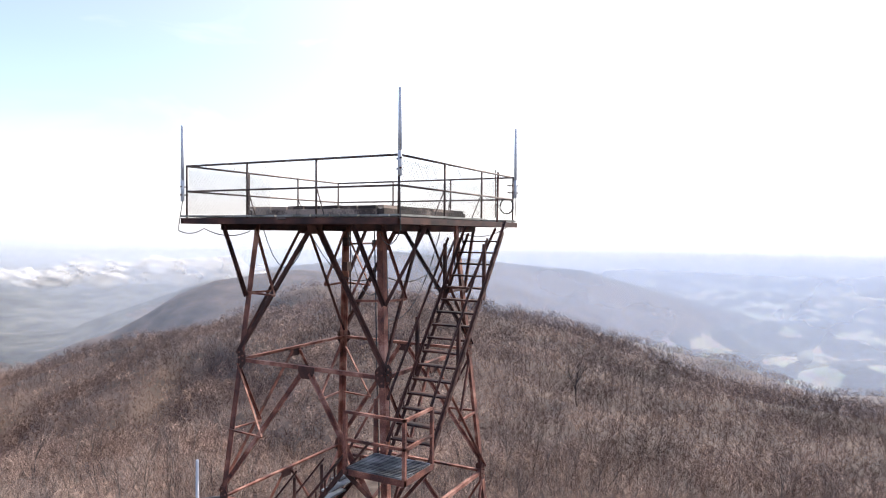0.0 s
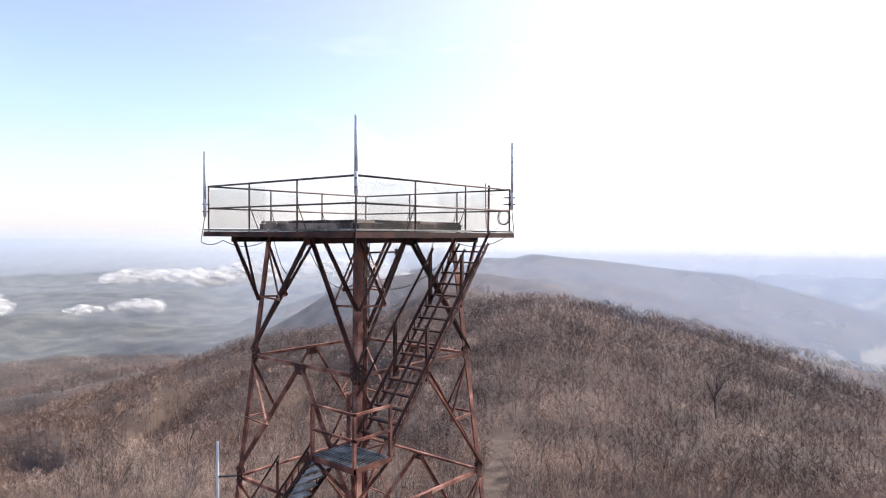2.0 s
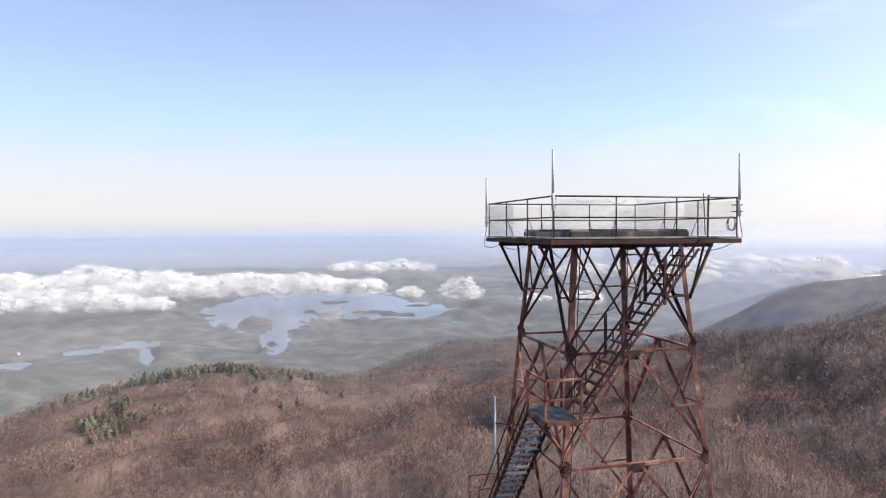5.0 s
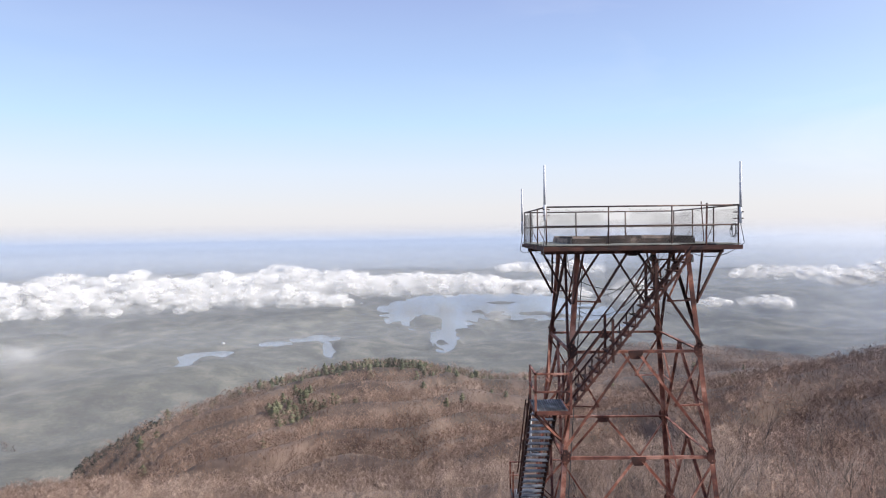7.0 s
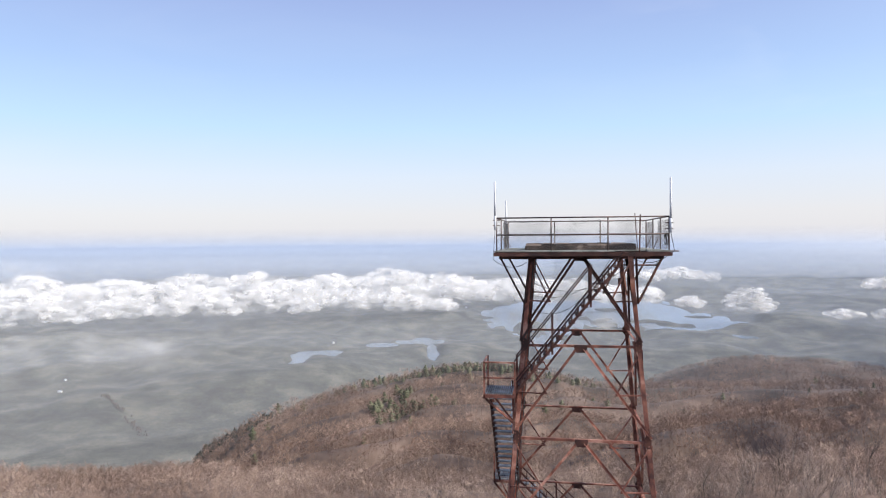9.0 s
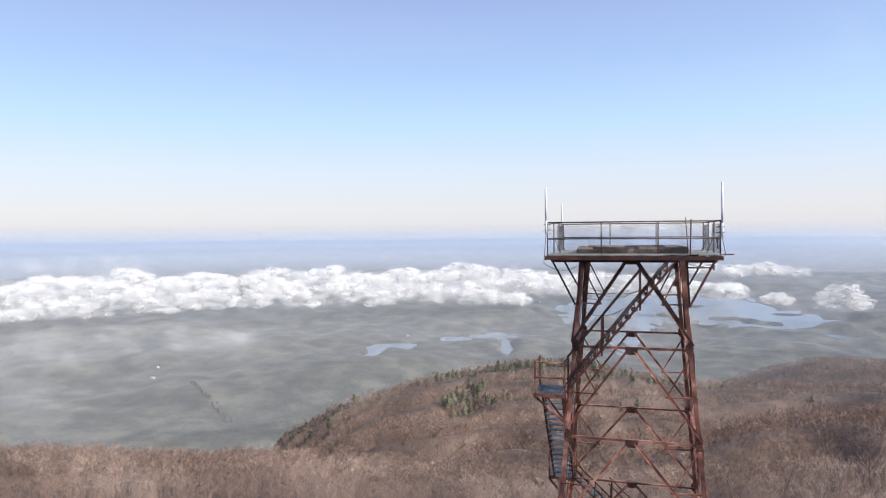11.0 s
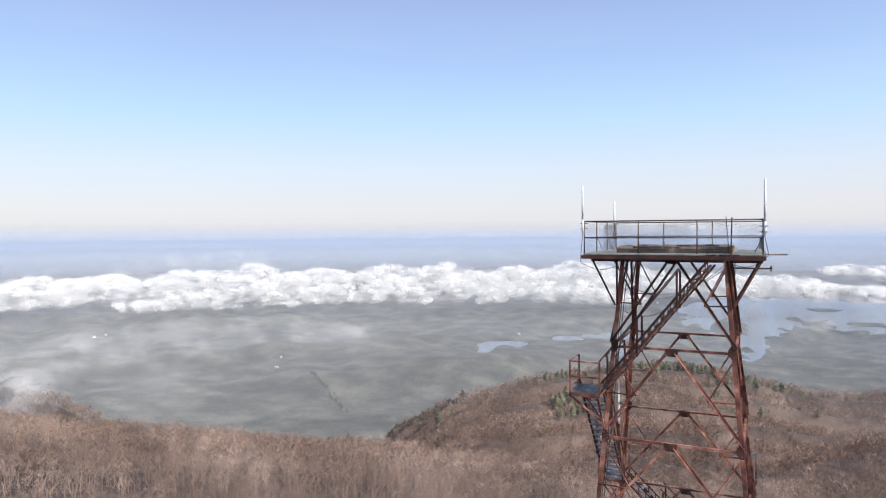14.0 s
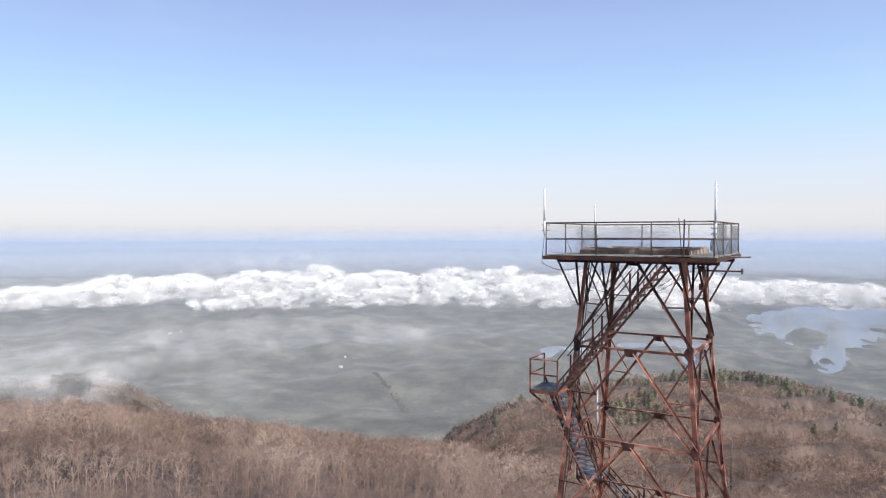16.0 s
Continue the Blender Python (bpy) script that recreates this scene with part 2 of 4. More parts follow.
def haze_sheet_material(name, amount, top, bottom, tint, rad):
    """A sheet painted as haze: lets most light pass, scatters the rest, and thins out upwards."""
    m = bpy.data.materials.new(name)
    m.use_nodes = True
    n, l = m.node_tree.nodes, m.node_tree.links
    n.clear()
    out, mix = n.new("ShaderNodeOutputMaterial"), n.new("ShaderNodeMixShader")
    clear, both = n.new("ShaderNodeBsdfTransparent"), n.new("ShaderNodeMixShader")
    d, t = n.new("ShaderNodeBsdfDiffuse"), n.new("ShaderNodeBsdfTranslucent")
    d.inputs["Color"].default_value = t.inputs["Color"].default_value = (*tint, 1)
    both.inputs["Fac"].default_value = 0.15
    l.new(d.outputs[0], both.inputs[1])
    l.new(t.outputs[0], both.inputs[2])
    tc, sep, rng = n.new("ShaderNodeTexCoord"), n.new("ShaderNodeSeparateXYZ"), n.new("ShaderNodeMapRange")
    noise_ = n.new("ShaderNodeTexNoise")
    noise_.inputs["Scale"].default_value, noise_.inputs["Detail"].default_value = 0.006, 3
    l.new(tc.outputs["Object"], noise_.inputs["Vector"])
    l.new(tc.outputs["Object"], sep.inputs[0])
    l.new(sep.outputs["Z"], rng.inputs["Value"])
    rng.interpolation_type = 'SMOOTHSTEP'
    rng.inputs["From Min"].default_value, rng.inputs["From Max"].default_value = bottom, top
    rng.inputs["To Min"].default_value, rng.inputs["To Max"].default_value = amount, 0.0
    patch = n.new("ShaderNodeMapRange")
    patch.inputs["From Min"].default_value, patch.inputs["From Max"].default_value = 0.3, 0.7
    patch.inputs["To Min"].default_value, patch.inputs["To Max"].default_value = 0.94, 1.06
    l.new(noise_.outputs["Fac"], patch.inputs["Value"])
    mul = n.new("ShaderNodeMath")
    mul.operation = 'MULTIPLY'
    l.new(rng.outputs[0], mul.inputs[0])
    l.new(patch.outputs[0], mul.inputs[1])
    # denser towards the sun, which stands in for its glare in the haze
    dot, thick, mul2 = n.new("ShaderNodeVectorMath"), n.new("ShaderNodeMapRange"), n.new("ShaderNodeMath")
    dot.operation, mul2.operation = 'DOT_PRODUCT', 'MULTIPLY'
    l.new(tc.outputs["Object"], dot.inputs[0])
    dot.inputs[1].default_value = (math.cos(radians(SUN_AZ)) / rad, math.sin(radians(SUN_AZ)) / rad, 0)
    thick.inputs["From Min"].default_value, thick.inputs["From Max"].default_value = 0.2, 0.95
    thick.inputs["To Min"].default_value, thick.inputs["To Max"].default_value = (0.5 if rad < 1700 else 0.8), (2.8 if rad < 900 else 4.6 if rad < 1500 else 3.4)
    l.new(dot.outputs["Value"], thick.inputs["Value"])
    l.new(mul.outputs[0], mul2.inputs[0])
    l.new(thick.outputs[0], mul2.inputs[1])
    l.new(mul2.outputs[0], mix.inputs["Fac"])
    l.new(clear.outputs[0], mix.inputs[1])
    l.new(both.outputs[0], mix.inputs[2])
    l.new(mix.outputs[0], out.inputs["Surface"])
    return m


# ---- mesh helpers ----
def mesh_from(name, verts, faces, mat):
    me = bpy.data.meshes.new(name)
    me.from_pydata([tuple(v) for v in verts], [], faces)
    me.materials.append(mat)
    me.update()
    return me


def tri_mesh(name, verts, tris, mat, smooth=False):
    """A mesh from numpy arrays of places and triangles."""
    me = bpy.data.meshes.new(name)
    verts = np.asarray(verts, dtype=np.float32)
    tris = np.asarray(tris, dtype=np.int32)
    me.vertices.add(len(verts))
    me.vertices.foreach_set("co", verts.ravel())
    me.loops.add(tris.size)
    me.loops.foreach_set("vertex_index", tris.ravel())
    me.polygons.add(len(tris))
    me.polygons.foreach_set("loop_start", np.arange(0, tris.size, 3, dtype=np.int32))
    me.polygons.foreach_set("loop_total", np.full(len(tris), 3, dtype=np.int32))
    me.materials.append(mat)
    me.update(calc_edges=True)
    if smooth:
        me.polygons.foreach_set("use_smooth", np.ones(len(tris), dtype=bool))
    return me


def part(name, me, parent, label=""):
    ob = new(name, me)
    ob.parent = parent
    if label:
        tagged(ob, label)
    return ob


def thing(name, label, category, at=(0, 0, 0), group="", kind=""):
    ob = new(name)
    ob.location = at
    ob.empty_display_size = 0.2
    return tagged(ob, label, category, group, kind)


def frame_of(p, q, side):
    """Unit vectors of a bar from p to q: along, across (towards side) and the third."""
    z = (q - p).normalized()
    x = Vector(side) - Vector(side).dot(z) * z
    x = x.normalized() if x.length > 1e-4 else z.orthogonal().normalized()
    return x, z.cross(x), z


def prism(name, outline, p, q, side, mat):
    """A bar of the given cross-section (x towards side) from p to q."""
    p, q = Vector(p), Vector(q)
    x, y, _ = frame_of(p, q, side)
    n = len(outline)
    vs = [e + x * a + y * b for e in (p, q) for a, b in outline]
    fs = [(i, (i + 1) % n, n + (i + 1) % n, n + i) for i in range(n)]
    fs += [tuple(range(n - 1, -1, -1)), tuple(range(n, 2 * n))]
    return mesh_from(name, vs, fs, mat)


def angle_bar(name, p, q, side, w, mat, t=0.009):
    """Rolled steel angle: two legs of width w that meet at a heel."""
    return prism(name, [(0, 0), (w, 0), (w, t), (t, t), (t, w), (0, w)], p, q, side, mat)


def box_bar(name, p, q, side, w, h, mat):
    return prism(name, [(-w / 2, -h / 2), (w / 2, -h / 2), (w / 2, h / 2), (-w / 2, h / 2)], p, q, side, mat)


def channel_bar(name, p, q, side, w, h, mat, t=0.01):
    """A steel channel: web of height h with two flanges of width w."""
    return prism(name, [(0, -h / 2), (w, -h / 2), (w, -h / 2 + t), (t, -h / 2 + t), (t, h / 2 - t), (w, h / 2 - t), (w, h / 2), (0, h / 2)], p, q, side, mat)


def pipe(name, p, q, r, mat, n=8, r2=None):
    p, q = Vector(p), Vector(q)
    x, y, _ = frame_of(p, q, (0.3, 0.2, 1))
    r2 = r if r2 is None else r2
    vs = [e + (x * math.cos(k * math.tau / n) + y * math.sin(k * math.tau / n)) * rr for e, rr in ((p, r), (q, r2)) for k in range(n)]
    fs = [(i, (i + 1) % n, n + (i + 1) % n, n + i) for i in range(n)] + [tuple(range(n - 1, -1, -1)), tuple(range(n, 2 * n))]
    me = mesh_from(name, vs, fs, mat)
    for f in me.polygons:
        f.use_smooth = len(f.vertices) == 4
    return me


def tube(name, pts, r, mat, n=6):
    """A bent pipe or cable along points."""
    pts = [Vector(p) for p in pts]
    vs, fs = [], []
    for i, p in enumerate(pts):
        d = (pts[min(i + 1, len(pts) - 1)] - pts[max(i - 1, 0)]).normalized()
        x = d.cross(Vector((0.21, 0.34, 0.91))).normalized()
        y = d.cross(x)
        vs += [p + (x * math.cos(k * math.tau / n) + y * math.sin(k * math.tau / n)) * r for k in range(n)]
    for i in range(len(pts) - 1):
        fs += [(i * n + k, i * n + (k + 1) % n, (i + 1) * n + (k + 1) % n, (i + 1) * n + k) for k in range(n)]
    return mesh_from(name, vs, fs, mat)


def plate(name, pts, normal, t, mat):
    """A flat plate with a convex outline."""
    nrm = Vector(normal).normalized() * t / 2
    n = len(pts)
    vs = [Vector(p) + s * nrm for s in (-1, 1) for p in pts]
    fs = [tuple(range(n - 1, -1, -1)), tuple(range(n, 2 * n))] + [(i, (i + 1) % n, n + (i + 1) % n, n + i) for i in range(n)]
    return mesh_from(name, vs, fs, mat)


# ---- ground ----
EYE_Z = 20.3
BASE = -10.0
# ridges round the tower: heading in degrees, distance of the crest, slope at which its crowns show
SUMMIT = np.array([(-60, 150, -.33), (-25, 130, -.36), (40, 130, -.34), (49, 130, -.29), (56, 130, -.285), (63, 130, -.292), (70, 130, -.318), (79, 130, -.355), (90, 132, -.387),
                   (100, 140, -.392), (108, 165, -.382), (113, 190, -.368), (117, 220, -.353), (120, 220, -.335), (122.5, 220, -.325), (130, 220, -.314),
                   (138.5, 220, -.287), (142.5, 220, -.270), (147.5, 220, -.256), (153.5, 220, -.221), (160, 220, -.209), (180, 220, -.205), (300, 150, -.33)])
MAIN = np.array([(-60, 230, -.27), (-25, 230, -.25), (-7, 240, -.234), (-1, 250, -.229), (3, 260, -.219), (7.5, 280, -.195), (11, 300, -.168), (13.3, 315, -.156), (16, 325, -.140),
                 (19.5, 340, -.1225), (22.5, 350, -.117), (25, 360, -.104), (28, 370, -.094), (30, 370, -.0855), (32, 370, -.084), (33.8, 375, -.089), (36.4, 380, -.098),
                 (41, 400, -.112), (47, 400, -.13), (52, 400, -.145), (57, 390, -.160), (63, 370, -.193), (71, 340, -.225), (80, 290, -.275), (88, 250, -.33), (100, 220, -.42)])
SPUR = np.array([(44, 600, -.19), (50, 650, -.172), (60, 680, -.178), (70, 700, -.192), (80, 700, -.206), (84, 690, -.214), (87, 650, -.213), (90, 600, -.204), (94, 560, -.196),
                 (98, 540, -.192), (101, 530, -.203), (105, 520, -.215), (108.5, 510, -.226), (113.5, 500, -.249), (117.5, 490, -.283), (120.8, 480, -.313), (124, 470, -.37), (132, 460, -.56)])
SHOULDER = np.array([(-40, 650, -.22), (-15, 650, -.2), (-6.6, 650, -.189), (-2.4, 650, -.198), (1.4, 650, -.178), (4, 650, -.163), (8.7, 650, -.1565), (12.3, 650, -.139), (16, 650, -.128), (24, 650, -.15), (30, 650, -.19)])
HILL = np.array([(28, 620, -.14), (33, 620, -.088), (34.5, 620, -.078), (38.6, 620, -.068), (41, 620, -.077), (44, 620, -.101), (47, 620, -.122), (51, 620, -.143), (55, 620, -.163), (58, 620, -.182), (64, 620, -.25)])
KNOLL = np.array([(50, 1000, -.23), (56, 1000, -.198), (60, 1000, -.173), (64.5, 1000, -.166), (70, 1000, -.161), (74, 1000, -.163), (77, 1000, -.170), (79.5, 1000, -.184), (82, 1000, -.202), (87, 1000, -.25)])
OUTLIER = np.array([(140, 380, -.33), (143, 380, -.275), (146, 380, -.235), (148.5, 380, -.203), (151, 380, -.193), (154, 380, -.191), (158, 380, -.2), (175, 380, -.21), (200, 380, -.3)])
MOUNT = np.array([(22, 1250, -.14), (30, 1250, -.075), (36, 1250, -.060), (40.5, 1250, -.0585), (42.4, 1250, -.0605), (44.6, 1250, -.067), (47, 1250, -.0725), (49.8, 1250, -.091), (52.3, 1250, -.119),
                  (54.7, 1250, -.141), (57, 1250, -.151), (58.4, 1250, -.16), (62, 1250, -.19), (67, 1250, -.25)])
RANGE = np.array([(-8, 1950, -.16), (0, 1950, -.125), (5, 1950, -.105), (12, 1950, -.075), (16, 1950, -.056), (20, 1950, -.051), (26.5, 1950, -.039), (30, 1950, -.034), (32.2, 1950, -.030), (33.7, 1950, -.037),
                  (36, 1950, -.0365), (38, 1950, -.048), (42.5, 1950, -.0545), (47, 1950, -.07), (52, 1950, -.1), (57, 1950, -.13)])
FLOOR_R = np.array([0, 900, 1400, 1800, 2500, 3500, 4300, 4900])
FLOOR_Z = np.array([-265, -265, -262, -250, -215, -142, -66, -30])


def wave(x, y, s, seed=0.0):
    """Cheap rolling noise from a few crossed waves, about -1 to 1."""
    x, y = x / s + seed, y / s - seed * 1.7
    return (np.sin(1.0 * x + 1.3 * np.sin(0.7 * y)) + np.sin(1.31 * y + 1.1 * np.sin(0.83 * x + 2)) + 0.6 * np.sin(2.3 * x - 1.9 * y + 1)
            + 0.5 * np.sin(3.1 * x + 2.7 * y + np.sin(1.7 * y))) / 3.1


def smooth(a, b, x):
    t = np.clip((x - a) / (b - a), 0, 1)
    return t * t * (3 - 2 * t)


def heading(x, y):
    a = np.degrees(np.arctan2(y, x))
    return np.where(a < -60, a + 360, a)


def floor_z(r):
    return np.interp(r, FLOOR_R, FLOOR_Z)


def lake(x, y):
    """Above 0 where the valley holds water: pools less their islands and capes."""
    r, a = np.hypot(x, y), heading(x, y)
    rough = 0.16 * wave(x, y, 34, 3) + 0.10 * wave(x, y, 15, 1)

    def oval(list_):
        best = np.full(np.shape(r), -9.0)
        for h0, r0, wh, wr in list_:
            best = np.maximum(best, 1 - np.sqrt(((a - h0) / wh) ** 2 + ((r - r0) / wr) ** 2))
        return best
    pools = oval([(91.5, 2150, 4.6, 330), (86, 2330, 6.5, 190), (80.5, 2120, 5.0, 150), (90.6, 1730, 1.1, 170), (76.5, 1900, 2.6, 50), (101.7, 1740, 1.9, 46), (100.7, 1590, .6, 100),
                  (110.6, 1605, 2.2, 60), (112.3, 1520, .8, 70), (105, 1700, 1.2, 30)])
    land = oval([(92.2, 1930, 1.5, 150), (87.6, 2121, .5, 35), (90.9, 1650, .45, 40), (84.5, 1830, 3.8, 120), (79.5, 1840, 5, 110), (82.4, 2090, 2.2, 32), (80.3, 2035, 1.6, 26), (85.6, 2310, 1.5, 22), (78.4, 2200, 1.2, 30)])
    return np.minimum(pools * .8 + rough * .95, -(land * .9 + rough * .3) + .02)


def ridge(r, a, table, near, far):
    """A ridge: falls by near towards the tower and by far beyond its crest."""
    cr, ct = np.interp(a, table[:, 0], table[:, 1]), np.interp(a, table[:, 0], table[:, 2])
    zc = EYE_Z + cr * ct - 8
    z = zc - np.where(r < cr, near * (cr - r), far * (r - cr))
    return np.where((a >= table[0, 0]) & (a <= table[-1, 0]), z, -999.0)


def folds(r, a):
    """Side spurs that run down the flank, crests between hollows, -1 to 1."""
    u = r * np.exp((a - 70) * .0183) / 108 + .35 * np.sin(a * .21) + .2 * np.sin(a * .47 + 1)
    return np.cos(u * math.tau) - .22 * np.cos(u * 2 * math.tau)


def ground_z(x, y):
    r, a = np.hypot(x, y), heading(x, y)
    fl = floor_z(r) + (7 * np.abs(wave(x, y, 48)) + 24 * wave(x, y, 170, 4) + 9 * wave(x, y, 95, 9) + 1.5 * wave(x, y, 17, 2)) * smooth(800, 1300, r) * smooth(4600, 1800, r)
    fl = fl - (fl - floor_z(r)) * smooth(-.35, -.05, lake(x, y)) * (r > 1100)
    # the top on which the tower stands
    cr, ct = np.interp(a, SUMMIT[:, 0], SUMMIT[:, 1]), np.interp(a, SUMMIT[:, 0], SUMMIT[:, 2])
    zc = EYE_Z + cr * ct - 8
    u = np.clip((r - 14) / (cr - 14), 0, 1)
    z = np.where(r < cr, BASE + (zc - BASE) * (.75 * u + .25 * smooth(0, 1, u)), zc - .42 * (r - cr))
    # the long main ridge and its flank
    cr, ct = np.interp(a, MAIN[:, 0], MAIN[:, 1]), np.interp(a, MAIN[:, 0], MAIN[:, 2])
    zc = EYE_Z + cr * ct - 5
    zn = -27 - 38 * smooth(36, 62, a)
    v = np.clip((r - 110) / (cr - 110), 0, 1)
    main = np.where(r < 110, BASE + (zn - BASE) * smooth(14, 112, r), zn + (zc - zn) * v - .05 * cr * v * (1 - v))
    main = main + 6.5 * folds(r, a) * smooth(38, 55, a) * smooth(.1, .35, v) * smooth(1.0, .8, v)
    main = np.where(r > cr, zc - .4 * (r - cr), main)
    z = np.maximum(z, np.where(a <= 100, main, -999))
    # the outer spur with its folds
    cr, ct = np.interp(a, SPUR[:, 0], SPUR[:, 1]), np.interp(a, SPUR[:, 0], SPUR[:, 2])
    q = np.clip((r - 130) / (cr - 130), 0, 1)
    low = np.minimum(-.45, ct - .08)
    spur = EYE_Z + r * (ct + (low - ct) * (1 - q) ** 1.35) - 8 + 13.0 * folds(r, a) * smooth(.12, .35, q) * smooth(1.0, .82, q)
    spur = np.where(r > cr, EYE_Z + cr * ct - 8 - .5 * (r - cr), spur)
    z = np.maximum(z, np.where((a >= 44) & (a <= 132) & (r > 130), spur, -999))
    for table, near, far in ((SHOULDER, .16, .4), (HILL, .3, .4), (KNOLL, .22, .3), (OUTLIER, .3, .4)):
        z = np.maximum(z, ridge(r, a, table, near, far))
    z = z + (wave(x, y, 26, 5) * 1.6 + wave(x, y, 70, 3) * 2.5) * smooth(60, 240, r) + wave(x, y, 9) * .5 * smooth(20, 60, r)
    rough = 9 * np.abs(wave(x, y, 60, 7)) + 7 * wave(x, y, 110, 2)
    z = np.maximum(z, ridge(r, a, MOUNT, .27, .4) + 12 - rough * smooth(1250, 1150, r))
    z = np.maximum(z, ridge(r, a, RANGE, .17, .3) + 14 - rough * 1.5 * smooth(1950, 1850, r))
    z = np.maximum(z, fl)
    return z - 7 * smooth(-0.02, 0.06, lake(x, y)) * (r > 1100)


def skyline(a):
    """Distance out to which the near ridges carry their woods."""
    far = np.full(np.shape(a), 240.0)
    for t in (MAIN, SPUR, SHOULDER, HILL, KNOLL, OUTLIER):
        far = np.where((a > t[0, 0]) & (a < t[-1, 0]), np.maximum(far, np.interp(a, t[:, 0], t[:, 1])), far)
    return far


def build_ground():
    az = np.radians(np.concatenate([np.arange(-30, 170, 0.5), np.arange(170, 330, 4)]))
    rr = np.concatenate([[0.01], np.arange(6, 60, 6), 60 * 1.02 ** np.arange(0, 230)])
    rr = rr[rr < 4900]
    rr = np.append(rr, 4900)
    A, R = np.meshgrid(az, rr)
    X, Y = R * np.cos(A), R * np.sin(A)
    Z = ground_z(X, Y)
    na, nr = len(az), len(rr)
    i, j = np.meshgrid(np.arange(nr - 1), np.arange(na), indexing="ij")
    k = (j + 1) % na
    a, b, c, d = i * na + j, (i + 1) * na + j, (i + 1) * na + k, i * na + k
    tris = np.concatenate([np.stack([a, b, c], -1).reshape(-1, 3), np.stack([a, c, d], -1).reshape(-1, 3)])
    me = tri_mesh("ground", np.stack([X, Y, Z], -1).reshape(-1, 3), tris, LITTER, True)
    for m in (SLOPE, VALLEY, FIELD):
        me.materials.append(m)
    P = np.stack([X, Y, Z], -1).reshape(-1, 3)
    mid = P[tris].mean(1)
    r, h = np.hypot(mid[:, 0], mid[:, 1]), heading(mid[:, 0], mid[:, 1])
    high = mid[:, 2] > floor_z(r) + 12 + 8 * wave(mid[:, 0], mid[:, 1], 90, 6)
    kind = np.where(r < 90, 0, np.where(high & (r < 1150), 1, 2))
    fields = (kind == 2) & (h < 27) & (r > 800) & (mid[:, 2] < floor_z(r) + 40)
    kind = np.where((kind == 2) & (r < 1900) & (mid[:, 2] > floor_z(r) + 45), 1, kind)
    kind = np.where(fields, 3, kind).astype(np.int32)
    me.polygons.foreach_set("material_index", kind)
    return tagged(new("ground", me), "brown wooded mountain top falling to a wide valley", "ground", kind="structure")


ground = build_ground()


def build_water():
    az = np.radians(np.arange(70, 116, 0.11))
    rr = 1350 * 1.0042 ** np.arange(0, 155)
    A, R = np.meshgrid(az, rr)
    X, Y = R * np.cos(A), R * np.sin(A)
    M = lake(X, Y)
    Z = floor_z(R) - 2.0
    na, nr = len(az), len(rr)
    i, j = np.meshgrid(np.arange(nr - 1), np.arange(na - 1), indexing="ij")
    keep = (M[:-1, :-1] > -0.12).ravel()
    a, b, c, d = i * na + j, (i + 1) * na + j, (i + 1) * na + j + 1, i * na + j + 1
    t1, t2 = np.stack([a, b, c], -1).reshape(-1, 3)[keep], np.stack([a, c, d], -1).reshape(-1, 3)[keep]
    me = tri_mesh("water", np.stack([X, Y, Z], -1).reshape(-1, 3), np.concatenate([t1, t2]), WATER, True)
    return tagged(new("water", me), "calm pale blue lake with wooded islands in the valley", "lake", kind="structure")


water = build_water()

# nested sheets that paint haze between the ridges, tinted bluer with distance
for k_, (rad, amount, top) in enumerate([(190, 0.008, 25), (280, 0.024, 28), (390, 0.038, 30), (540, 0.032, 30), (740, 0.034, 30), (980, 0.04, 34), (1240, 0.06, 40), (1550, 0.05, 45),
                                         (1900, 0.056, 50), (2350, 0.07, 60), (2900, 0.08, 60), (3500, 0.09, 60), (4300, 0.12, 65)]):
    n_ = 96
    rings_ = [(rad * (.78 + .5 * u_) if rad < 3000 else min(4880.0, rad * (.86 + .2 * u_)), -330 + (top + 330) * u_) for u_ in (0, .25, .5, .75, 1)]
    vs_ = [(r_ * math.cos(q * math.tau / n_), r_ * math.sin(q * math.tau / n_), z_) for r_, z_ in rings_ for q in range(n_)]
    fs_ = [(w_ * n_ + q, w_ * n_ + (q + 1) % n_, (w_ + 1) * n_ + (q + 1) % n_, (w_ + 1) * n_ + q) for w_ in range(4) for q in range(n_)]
    me_ = mesh_from("mist", vs_, fs_, haze_sheet_material("painted_haze", amount, top, -30 - rad * 0.03, (0.91, 0.905, 0.865) if rad < 800 else (0.85, 0.89, 0.93) if rad < 1700 else (0.76, 0.84, 0.96), rad))
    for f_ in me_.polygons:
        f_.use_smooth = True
    tagged(new("mist", me_), "thin sheets painted as pale haze over the valley and ridges", "mist", kind="stuff")


